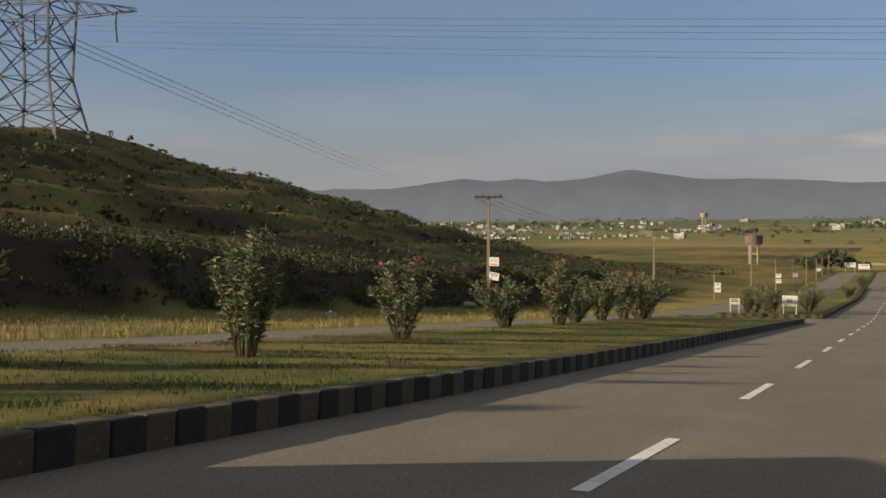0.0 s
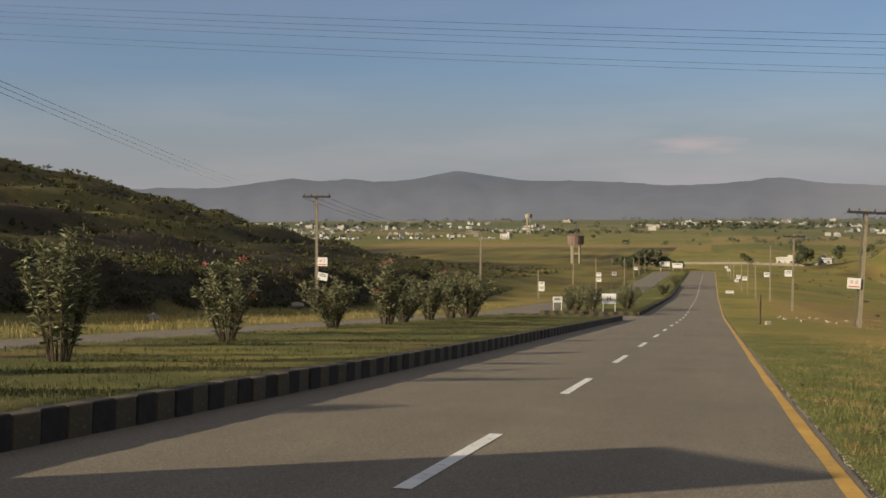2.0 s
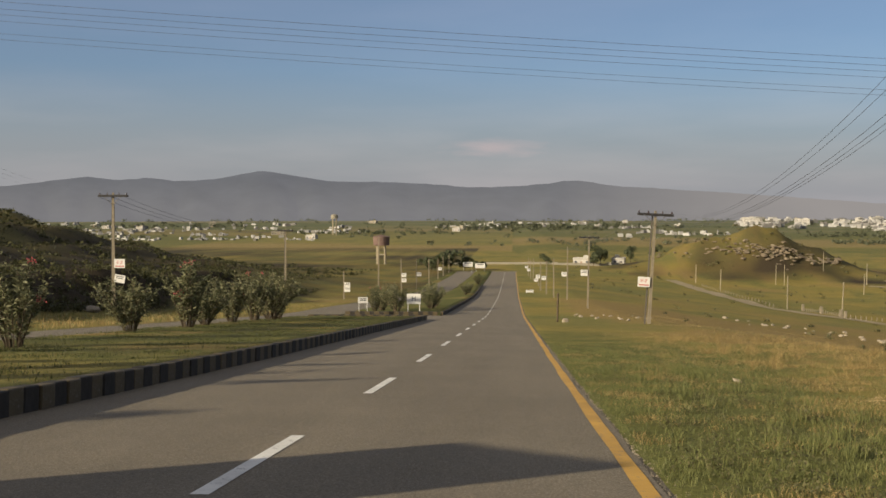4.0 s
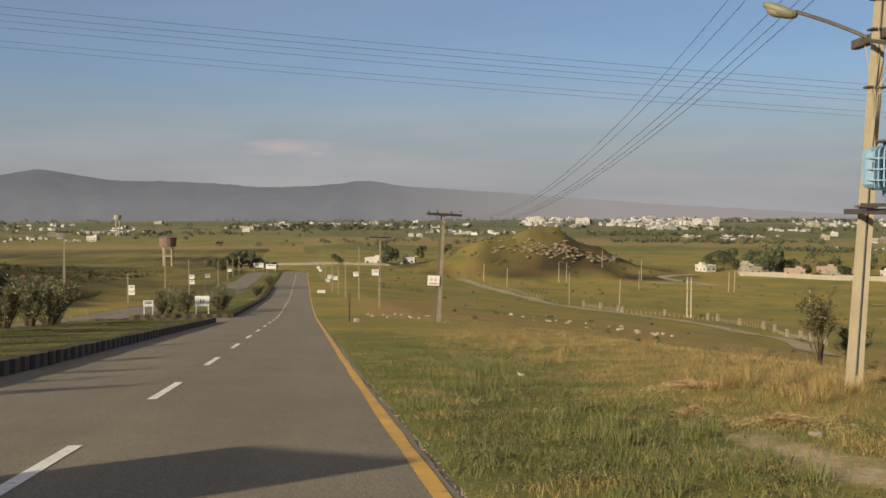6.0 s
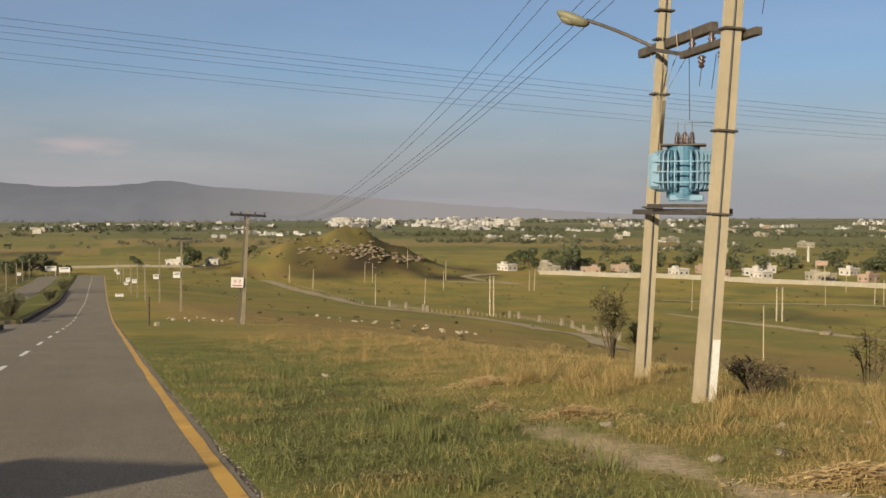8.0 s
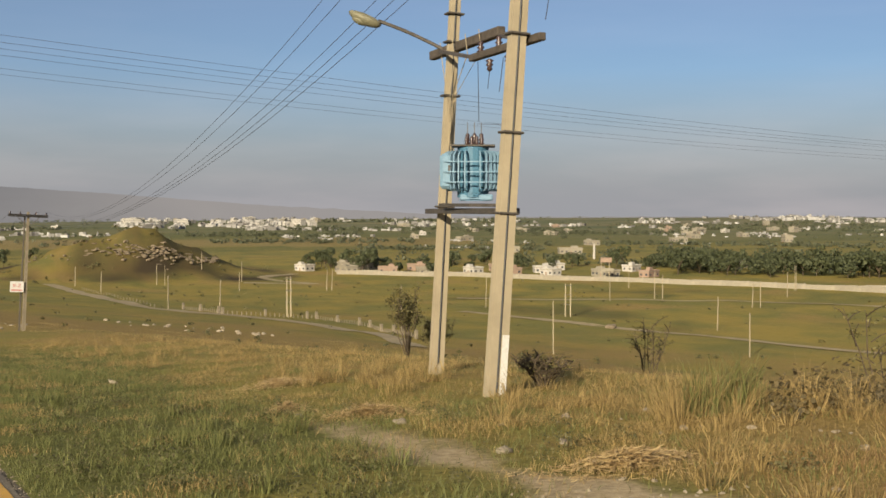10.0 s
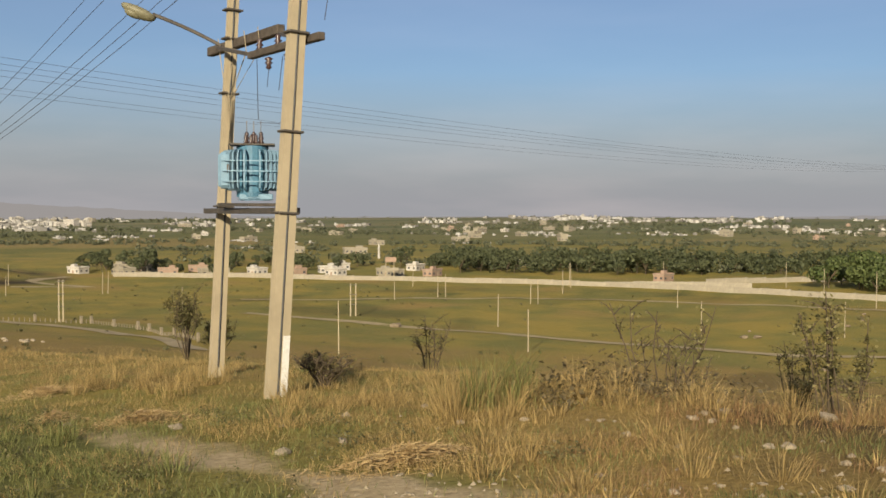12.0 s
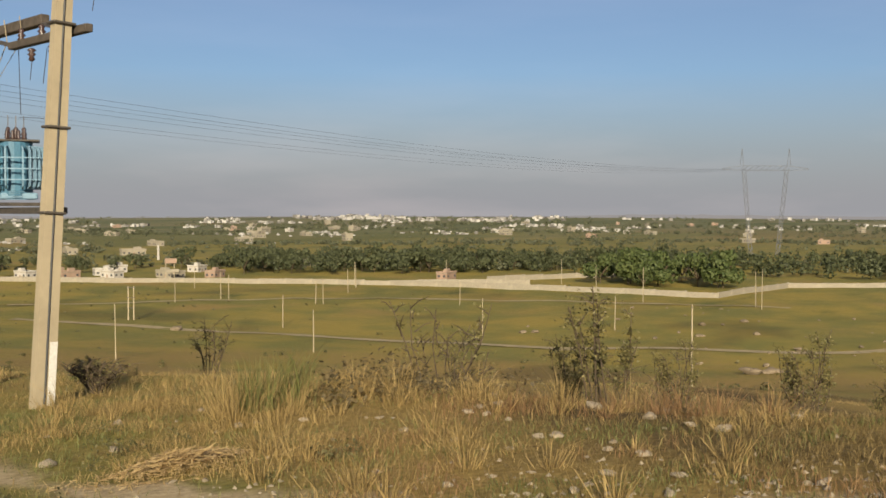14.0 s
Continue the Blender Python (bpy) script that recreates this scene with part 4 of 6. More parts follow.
for off, lift in ((-14, 0), (0, 0.6), (14, 0)):
    for twin in (-0.35, 0.35):
        a = P1 + across * off + Vector((0, 0, 28.5 + lift + twin * 1.2))
        b = P2 + across * off * 1.3 + Vector((0, 0, 21 + lift + twin * 1.2))
        part("wire", tube_mesh("wire", [span(a, b, 10.8, 40)], 0.027, M_WIRE, 4), hv)
        part("wire", tube_mesh("wire", [span(P1 + across * 0.6 * (off + twin) + Vector((0, 0, 29)), Vector((-1660 + off * 3, 3880, 62)), 16, 60)], 0.034, M_WIRE, 4), hv)

# ---- signs ----
def board_sign(x, y, w, h, clear, words, bars, label, turn=0, name="road_sign"):
    t = thing(name, (x, y, ground_z(x, y)), label, "sign", "", "", turn)
    for s in (-1, 1):
        part("post", box_mesh("post", (0.07, 0.07, clear + h + 0.3), M_SIGN, 0.008), t, "white post", pose(s * w * 0.42, 0.05, (clear + h) / 2 - 0.15))
    p = part("panel", box_mesh("panel", (w, 0.05, h), M_SIGN, 0.012), t, "white panel", pose(0, 0, clear + h / 2))
    if words:
        lettering("lettering", words, h * 0.62, M_INK, p, pose(0, -0.03, 0, 90))
    for k in range(bars):
        part("bar", box_mesh("bar", (w * 0.7, 0.01, h * 0.14), M_INK), p, "", pose(0, -0.03, h * (0.25 - 0.25 * k)))
    return t


board_sign(-9.1, 99.6, 1.3, 0.95, 0.75, "H", 0, "white board marked H on the median nose")
board_sign(-13.9, 99.8, 0.9, 0.55, 0.8, "", 2, "small white board with dark marks among the median shrubs", 10)
board_sign(3.2, 195.6, 1.4, 0.5, 0.2, "", 1, "low white board on the grassy verge")
board_sign(-6.6 - 3.0, 322, 3.0, 1.4, 1.2, "", 1, "white board beside the road's far end")
board_sign(-13.6, 330, 3.0, 1.4, 1.6, "", 1, "white board beside the road's far end")
# out of view, added and placed to cast the broad shadow on the road
board_sign(-8.0, 3.8, 2.4, 2.75, 0.05, "", 0, "unseen upright panel added to cast the shadow across the road", -30, "hoarding")
stake = thing("marker_post", (3.2, 74.9, ground_z(3.2, 74.9)), "thin dark marker post with white stones at its foot", "post")
part("shaft", tube_mesh("shaft", [[(0, 0, -0.2), (0.03, 0, 2.0)]], 0.07, M_BARK, 6), stake)
part("foot_stone", box_mesh("foot_stone", (0.4, 0.3, 0.35), M_STONE, 0.06), stake, "white stone", pose(0.55, -0.1, 0.1, 0, 0, 20))


# ---- valley: wall, tracks, balustrade, houses ----
def long_wall(points, height, label, thick=0.35, mat=None):
    """A rendered boundary wall that follows the ground, panel by panel, with a coping."""
    w = thing("boundary_wall", (0, 0, 0), label, "wall", "boundary walls", "structure")
    for (x0, y0), (x1, y1) in zip(points, points[1:]):
        n = max(1, round(math.hypot(x1 - x0, y1 - y0) / 9))
        for i in range(n):
            ax, ay = x0 + (x1 - x0) * i / n, y0 + (y1 - y0) * i / n
            bx, by = x0 + (x1 - x0) * (i + 1) / n, y0 + (y1 - y0) * (i + 1) / n
            mx, my, ln = (ax + bx) / 2, (ay + by) / 2, math.hypot(bx - ax, by - ay)
            h = height * random.uniform(0.95, 1.06)
            m = pose(mx, my, ground_z(mx, my), 0, 0, math.degrees(math.atan2(by - ay, bx - ax)))
            bm = bmesh.new()
            add_box(bm, (ln + 0.02, thick, h + 1.0), pose(0, 0, h / 2 - 0.5), 0.03)
            add_box(bm, (0.5, thick + 0.16, h + 1.15), pose(ln / 2, 0, h / 2 - 0.42), 0.03)
            part("panel", from_bm("panel", bm, mat or M_WALL), w, "", m)
    return w


long_wall([(152, 361), (187, 325), (216, 292), (258, 228), (290, 196)], 1.6, "long pale rendered boundary wall across the valley")
long_wall([(258, 228), (272, 171), (282, 127), (334, 127), (346, 109), (372, 92)], 1.6, "long pale rendered boundary wall across the valley")
long_wall([(290, 213), (329, 202), (352, 190)], 1.7, "second pale wall behind the boundary wall")


def track(points, width, label):
    v, f = [], []
    fine = []
    for (x0, y0), (x1, y1) in zip(points, points[1:]):
        n = max(1, round(math.hypot(x1 - x0, y1 - y0) / 4))
        fine += [(x0 + (x1 - x0) * i / n, y0 + (y1 - y0) * i / n) for i in range(n)]
    fine.append(points[-1])
    for i, (x, y) in enumerate(fine):
        a, b = fine[max(0, i - 1)], fine[min(len(fine) - 1, i + 1)]
        d = Vector((b[0] - a[0], b[1] - a[1])).normalized()
        w = width / 2 * (1 + 0.3 * rough(x, y, 0.15, 31))
        for s in (-1, 0, 1):
            px, py = x - d.y * w * s, y + d.x * w * s
            v.append((px, py, ground_z(px, py) + 0.10))
    for i in range(len(fine) - 1):
        for s in (0, 1):
            f.append((3 * i + s, 3 * i + s + 1, 3 * i + s + 4, 3 * i + s + 3))
    return tagged(new("track", mesh_of("track", v, f, M_TRACK, True)), label, "track", kind="structure")


track([(123, 218), (135, 178.5), (150, 131), (162, 102), (193, 62), (240, 20)], 3.2, "pale dirt track across the valley floor")
track([(48, 330), (49.3, 311), (51.5, 228), (57.4, 207), (70, 195), (73.2, 175), (71.4, 147), (66, 128)], 4.0, "pale dirt road winding down the slope")
track([(107, 330), (128, 320), (118, 345), (140, 372)], 3.5, "pale dirt track below the knoll")
track([(140, 250), (200, 215), (240, 160), (265, 100)], 2.5, "faint dirt track across the valley floor")

# road on a low bank that crosses beyond the end of the carriageway
bank = thing("causeway", (0, 0, 0), "pale causeway crossing the plain beyond the road", "causeway", "", "structure")
for i in range(11):
    x = -22 + 6 * i
    part("parapet", box_mesh("parapet", (6.0, 0.5, 1.0), M_WALL, 0.05), bank, "", pose(x, 402 + 0.1 * i, ground_z(x, 402) + 0.35))

# balustrade along the dirt road
bal = thing("balustrade", (0, 0, 0), "low pale balustrade beside the dirt road", "fence", "", "structure")
BALUSTER = box_mesh("baluster", (0.14, 0.14, 0.7), M_CONC_OLD, 0.03)
BAL_POST = box_mesh("balustrade_post", (0.5, 0.5, 1.5), M_CONC_OLD, 0.06)
line = [(56, 222), (59, 204), (76.5, 199), (78.9, 178.7), (74.8, 157), (73, 148)]
for (x0, y0), (x1, y1) in zip(line, line[1:]):
    n = int(math.hypot(x1 - x0, y1 - y0) / 0.9)
    for i in range(n):
        x, y = x0 + (x1 - x0) * i / n, y0 + (y1 - y0) * i / n
        part("balustrade_post" if i % 9 == 0 else "baluster", BAL_POST if i % 9 == 0 else BALUSTER, bal, "", pose(x + 3, y, ground_z(x + 3, y) + (0.7 if i % 9 == 0 else 0.4)))
for i in range(26):
    y = 228 + 3.2 * i
    part("balustrade_post", BALUSTER, bal, "", pose(54.5 - 0.03 * i, y, ground_z(54, y) + 0.4, 0, 0, 10))


def house_model(w, d, h, floors, mat, label):
    """A flat-roofed house: walls, roof slab with parapet, door, windows with sills."""
    t = thing("house", (0, 0, 0), label, "house", "houses on the plain")
    part("wall", box_mesh("wall", (w, d, h + 2), mat, 0.05), t, "", pose(0, 0, h / 2 - 1))
    roof = part("roof", box_mesh("roof", (w + 0.7, d + 0.7, 0.25), M_WALL, 0.04), t, "pale flat roof slab", pose(0, 0, h + 0.13))
    bm = bmesh.new()
    for sx, sy, px, py in ((w + 0.5, 0.2, 0, d / 2 + 0.1), (w + 0.5, 0.2, 0, -d / 2 - 0.1), (0.2, d, w / 2 + 0.1, 0), (0.2, d, -w / 2 - 0.1, 0)):
        add_box(bm, (sx, sy, 0.8), pose(px, py, 0.5))
    add_box(bm, (w * 0.3, d * 0.35, 2.2), pose(w * 0.2, d * 0.15, 1.2))
    part("parapet", from_bm("parapet", bm, mat), roof)
    n = max(2, int(w / 3.2))
    for k in range(floors):
        for i in range(n):
            for s in (-1, 1):
                if k == 0 and i == n // 2:
                    part("door", box_mesh("door", (1.2, 0.12, 2.2), M_BRICK), t, "brown door", pose((i + 0.5 - n / 2) * w / n, s * (d / 2 + 0.03), 1.1))
                    continue
                part("window", box_mesh("window", (1.5, 0.12, 1.3), M_GLASS), t, "", pose((i + 0.5 - n / 2) * w / n, s * (d / 2 + 0.03), 1.9 + 3.1 * k))
    for i in range(2):
        part("window", box_mesh("window", (0.12, 1.4, 1.3), M_GLASS), t, "", pose(-w / 2 - 0.03, (i - 0.5) * d * 0.5, 1.9))
    return t


HOUSES = [house_model(11, 8, 3.6, 1, M_HOUSE, "small white flat-roofed house among trees"), house_model(14, 10, 6.8, 2, M_HOUSE, "white two-storey flat-roofed house"), house_model(18, 8, 3.8, 1, M_WALL, "long cream flat-roofed house with a low parapet"), house_model(10, 9, 7.0, 2, M_WALL, "cream two-storey flat-roofed house"), house_model(12, 7, 3.6, 1, M_BRICK, "low brick house with a flat roof"), house_model(26, 12, 9.8, 3, M_HOUSE, "large white apartment block")]
PLACES = [(0, 40, 408), (2, 160, 371), (4, 172, 360), (2, 185, 350), (0, 200, 345), (4, 207, 330), (0, 219, 322), (0, 226, 338), (2, 236, 312), (4, 246, 300), (4, 190, 372), (2, 175, 385), (0, 150, 388), (4, 215, 352), (0, 262, 330), (2, 300, 318), (0, 240, 350), (4, 292, 232), (2, 318, 330), (0, 340, 300), (0, 27, 415), (2, 170, 330 + 62)]
rng = random.Random(5)


def scatter_houses(n, az0, az1, d0, d1, kinds, jitter=0.0):
    for _ in range(n):
        a, d = radians(rng.uniform(az0, az1)), d0 + (d1 - d0) * rng.random() ** 0.9
        PLACES.append((rng.choice(kinds), -math.sin(a) * d, math.cos(a) * d))


scatter_houses(12, 8, 29, 800, 1300, (0, 2, 4, 3))
scatter_houses(8, -9, 8, 1000, 1500, (0, 2))
scatter_houses(26, -22, -12, 1200, 1700, (1, 1, 3, 5, 0))
scatter_houses(24, -48, -26, 560, 1300, (0, 2, 2, 4))
scatter_houses(26, -76, -40, 800, 1500, (0, 2, 3, 4))
used = set()
for kind, x, y in PLACES:
    if x < 0 and y < 600 and kind != 0:
        continue
    m = pose(x, y, ground_z(x, y), 0, 0, rng.choice((0, 90)) + rng.uniform(-25, 25))
    k = 0.58 if math.hypot(x, y) < 480 else 0.68
    if kind not in used:
        used.add(kind)
        HOUSES[kind].matrix_basis = m
        home = HOUSES[kind]
    else:
        home = copy_thing(HOUSES[kind], m)
    home.scale = (k, k, k)

# the town that fills the far plain, too small and many to tell apart
tv, tf = [], []


def block(x, y, z, w, d, h, a):
    c, s = math.cos(a), math.sin(a)
    b = len(tv)
    for zz in (z - 2, z + h):
        for px, py in ((-w, -d), (w, -d), (w, d), (-w, d)):
            tv.append((x + (px * c - py * s) / 2, y + (px * s + py * c) / 2, zz))
    tf.extend([(b, b + 1, b + 5, b + 4), (b + 1, b + 2, b + 6, b + 5), (b + 2, b + 3, b + 7, b + 6), (b + 3, b, b + 4, b + 7), (b + 4, b + 5, b + 6, b + 7)])


def far_spot(az, el):
    """The place on the plain that lies that far round and that far below eye level."""
    lo, hi = 500.0, 4000.0
    for _ in range(22):
        d = (lo + hi) / 2
        x, y = math.sin(radians(az)) * d, math.cos(radians(az)) * d
        lo, hi = (d, hi) if math.degrees(math.atan2(ground_z(x, y) - 1.4, d)) < el else (lo, d)
    return x, y, d


# quarters of the town: how many houses, from and to what bearing and depression, and their size
QUARTERS = ((70, -24, -9, -2.45, -1.6, 0.8), (150, -25, -4, -1.75, -1.22, 1.0), (60, -22, -10, -2.2, -1.7, 1.0), (70, -4, 8, -1.5, -1.2, 1.0), (30, 5, 9.5, -1.9, -1.6, 1.3), (190, 10, 20.5, -1.45, -0.98, 1.5), (90, 19, 31, -1.5, -0.95, 1.1), (60, 20, 36, -2.4, -1.6, 0.9), (90, 30, 45, -1.3, -0.80, 1.0), (150, 44, 58, -0.95, -0.74, 1.2), (110, 44, 60, -1.6, -0.95, 0.9), (110, 57, 76, -1.5, -0.74, 1.0), (40, 36, 46, -2.3, -1.6, 0.8))
for n, az0, az1, el0, el1, big in QUARTERS:
    knots = [(rng.uniform(az0, az1), rng.uniform(el0, el1), rng.uniform(0.3, 1.1)) for _ in range(max(3, n // 9))]
    for _ in range(n):
        a, e, s = rng.choice(knots)
        x, y, d = far_spot(a + rng.gauss(0, s), min(el1 + 0.05, e + rng.gauss(0, 0.025)))
        k = big * d / 1500
        w, turn = rng.uniform(2.6, 7.5) * k, rng.uniform(-0.6, 0.6)
        block(x, y, ground_z(x, y), w, rng.uniform(3, 6) * k, rng.choice((1.7, 2.0, 2.4, 3.4)) * k, turn)
        if rng.random() < 0.45:
            block(x + rng.uniform(-0.3, 0.3) * w, y, ground_z(x, y) + 1.5 * k, w * 0.4, 3 * k, rng.uniform(1.6, 2.6) * k, turn)
tagged(new("far_town", mesh_of("far_town", tv, tf, M_TOWN)), "pale flat-roofed houses of a distant town", "town", kind="stuff")

# water towers
def water_tower(x, y, h, mat, label):
    t = thing("water_tower", (x, y, ground_z(x, y)), label, "water tower")
    for k in range(4):
        a = math.pi / 4 + k * math.pi / 2
        part("leg", box_mesh("leg", (0.5, 0.5, h), M_CONC, 0.03), t, "", pose(2.0 * math.cos(a), 2.0 * math.sin(a), h / 2 - 0.3))
    part("brace", box_mesh("brace", (3.4, 3.4, 0.3), M_CONC), t, "", pose(0, 0, h * 0.5))
    bm = bmesh.new()
    bmesh.ops.create_cone(bm, cap_ends=True, segments=16, radius1=2.9, radius2=3.1, depth=3.2, matrix=pose(0, 0, h + 1.4))
    bmesh.ops.create_cone(bm, cap_ends=True, segments=16, radius1=3.2, radius2=0.6, depth=0.6, matrix=pose(0, 0, h + 3.3))
    part("tank", from_bm("tank", bm, mat), t)


water_tower(-48, 392, 7.2, M_TANK, "brick-red water tower on concrete legs")
water_tower(-150, 900, 14, M_WALL, "pale water tower on the plain")
mn = thing("minaret", (307, 415, ground_z(307, 415)), "slender white minaret among the trees", "minaret")
part("shaft", tube_mesh("shaft", [[(0, 0, -1), (0, 0, 6.0)]], 0.62, M_HOUSE, 10, 0.8), mn)
part("balcony", tube_mesh("balcony", [[(0, 0, 4.6), (0, 0, 5.0)]], 0.85, M_HOUSE, 12), mn)
part("spire", tube_mesh("spire", [[(0, 0, 6.0), (0, 0, 7.6)]], 0.5, M_HOUSE, 10, 0.05), mn)
gantry = thing("roofed_gantry", (229, 303, ground_z(229, 303)), "pinkish boards on tall posts behind the wall", "gantry", turn=-37)
for k in (-1, 1):
    part("post", box_mesh("post", (0.25, 0.25, 7.4), M_CONC, 0.02), gantry, "", pose(1.4 * k, 0, 3.4))
part("board", box_mesh("board", (3.9, 0.5, 1.7), M_BRICK, 0.05), gantry, "faded pink board", pose(0.3, -0.3, 6.3))
part("board", box_mesh("board", (4.6, 0.6, 1.1), M_WALL, 0.05), gantry, "pale board", pose(0.8, -0.3, 2.9))

# ---- mountains on the horizon ----
SKYLINE = [(60, 0.3), (45, 0.55), (36, 0.5), (28, 0.75), (26, 0.70), (22, 1.22), (20.5, 1.05), (19, 1.20), (17.5, 1.0), (15.7, 1.12), (13.3, 1.58), (11.5, 1.32), (9.7, 1.02), (7, 1.0), (4, 0.88), (2.6, 0.72), (-0.5, 0.78), (-3.4, 1.10), (-5.2, 0.80), (-8, 0.62), (-12, 0.36), (-15, 0.14), (-19, -0.16), (-26, -0.52), (-33, -0.85), (-40, -1.2)]


def mountains(name, d, skyline, mat, label, seed, lift=0.0):
    v, f = [], []
    pts = sorted(skyline)
    n, rows = 260, 9
    for i in range(n + 1):
        az = pts[0][0] + (pts[-1][0] - pts[0][0]) * i / n
        el = along(pts, az) + lift + 0.05 * noise.noise(Vector((az * 1.3, seed, 0))) + 0.03 * noise.noise(Vector((az * 4, seed, 1)))
        top = 1.5 + d * math.tan(radians(el))
        for j in range(rows):
            s = j / (rows - 1)
            r = d - 700 * (1 - s) * (1 + 0.35 * noise.noise(Vector((az * 0.8, seed, s))))
            z = -110 + (top + 110) * (s ** 1.15) + 14 * math.sin(s * math.pi) * noise.noise(Vector((az * 1.1, s * 3, seed)))
            v.append((-math.sin(radians(az)) * r, math.cos(radians(az)) * r, z))
    for i in range(n):
        for j in range(rows - 1):
            a = i * rows + j
            f.append((a, a + rows, a + rows + 1, a + 1))
    tagged(new(name, mesh_of(name, v, f, mat, True)), label, "mountain", kind="structure")


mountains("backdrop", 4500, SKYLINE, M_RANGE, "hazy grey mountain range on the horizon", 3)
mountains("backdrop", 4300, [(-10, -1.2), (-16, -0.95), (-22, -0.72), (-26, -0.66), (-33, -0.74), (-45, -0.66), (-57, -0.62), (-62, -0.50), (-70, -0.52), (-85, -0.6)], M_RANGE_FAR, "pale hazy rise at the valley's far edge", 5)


# ---- plants ----
def leaves(centres, dirs, length, width, mat, name, droop=0.3):
    """Folded lance-shaped leaves, two triangles each side of the rib."""
    v, f = [], []
    for c, d in zip(centres, dirs):
        d = d.normalized()
        side = d.cross(Vector((random.uniform(-1, 1), random.uniform(-1, 1), random.uniform(0.2, 1)))).normalized()
        L, W = length * random.uniform(0.7, 1.25), width * random.uniform(0.7, 1.2)
        b = len(v)
        v += [c, c + d * L * 0.45 + side * W, c + d * L - Vector((0, 0, droop * L * 0.5)), c + d * L * 0.45 - side * W]
        f += [(b, b + 1, b + 2), (b, b + 2, b + 3)]
    return mesh_of(name, v, f, mat)


def oleander(height, spread_r, n_stems, n_leaves, flowers, label):
    """A tall shrub: a sheaf of upright stems, set all along with narrow leaves."""
    t = thing("oleander_shrub", (0, 0, 0), label, "shrub", "shrubs along the median")
    paths, cs, ds, fl, fd = [], [], [], [], []
    for k in range(n_stems):
        a, r = random.uniform(0, 6.28), spread_r * random.uniform(0.15, 1.0)
        h = height * random.uniform(0.55, 1.0) * (1 - 0.25 * (r / spread_r) ** 2)
        base = Vector((0.16 * math.cos(a), 0.16 * math.sin(a), -0.05))
        tip = Vector((r * math.cos(a), r * math.sin(a), h))
        p = [base.lerp(tip, s) + Vector((0, 0, 0.12 * h * math.sin(s * math.pi))) + Vector((random.uniform(-1, 1), random.uniform(-1, 1), 0)) * 0.05 * s for s in (0, 0.25, 0.5, 0.75, 1)]
        paths.append(p)
        for _ in range(n_leaves // n_stems):
            s = random.uniform(0.10, 1.0) ** 0.8
            i = min(3, int(s * 4))
            q = p[i].lerp(p[i + 1], s * 4 - i)
            w = random.uniform(0, 6.28)
            cs.append(q + Vector((random.uniform(-1, 1), random.uniform(-1, 1), random.uniform(-1, 1))) * 0.07)
            ds.append(Vector((math.cos(w), math.sin(w), random.uniform(-0.1, 1.3))))
        if flowers and random.random() < flowers:
            for _ in range(14):
                fl.append(tip + Vector((random.gauss(0, 0.07), random.gauss(0, 0.07), random.gauss(0, 0.05))))
                fd.append(Vector((random.uniform(-1, 1), random.uniform(-1, 1), random.uniform(0, 1))))
    part("woody_frame", tube_mesh("woody_frame", paths, 0.022, M_BARK, 5, 0.35), t, "bare woody stems")
    part("foliage", leaves(cs, ds, 0.19, 0.026, M_LEAF, "foliage"), t, "narrow grey-green leaves")
    if fl:
        part("blossom", leaves(fl, fd, 0.06, 0.03, M_FLOWER, "blossom", 0), t, "red blossom")
    return t


tall = oleander(2.6, 0.72, 18, 1700, 0, "tall slender oleander shrub on the grassy median")
bushy = oleander(2.45, 0.95, 24, 2000, 0.08, "bushy oleander with a few red blossoms on the median")
broad = oleander(2.25, 1.45, 32, 2600, 0.0, "broad leafy oleander shrub on the median")
tall.matrix_basis = pose(-11.4, 17.1, ground_z(-11.4, 17.1))
bushy.matrix_basis = pose(-12.8, 27.0, ground_z(-12.8, 27))
broad.matrix_basis = pose(-14.5, 40.2, ground_z(-14.5, 40.2))
# the last four stand out of view, added to cast streaks of shade
for model, x, y, k in ((bushy, -14.2, 46.4, 1.3), (broad, -14.6, 50.5, 0.9), (broad, -15.0, 56.9, 1.25), (bushy, -14.9, 61.5, 1.25), (broad, -14.6, 64.5, 1.35), (broad, -14.8, 67.5, 0.9), (broad, -10.9, 101.5, 1.25), (bushy, -13.2, 103, 1.0), (broad, -12.9, 106, 1.3), (broad, -8.4, 112, 1.1), (broad, -8.4, 116, 1.3), (broad, -8.6, 122, 1.0), (broad, -7.9, 184, 1.0), (broad, -7.6, 190, 0.9), (broad, -7.4, 232, 1.1), (bushy, -7.5, 240, 0.9), (tall, -11.4, 8.6, 0.9), (bushy, -13.6, 12.2, 1.0), (tall, -15.0, 10.2, 1.0), (bushy, -15.2, 4.0, 1.1)):
    c = copy_thing(model, pose(x, y, ground_z(x, y), 0, 0, random.uniform(0, 360)))
    c.scale = (k, k, k)


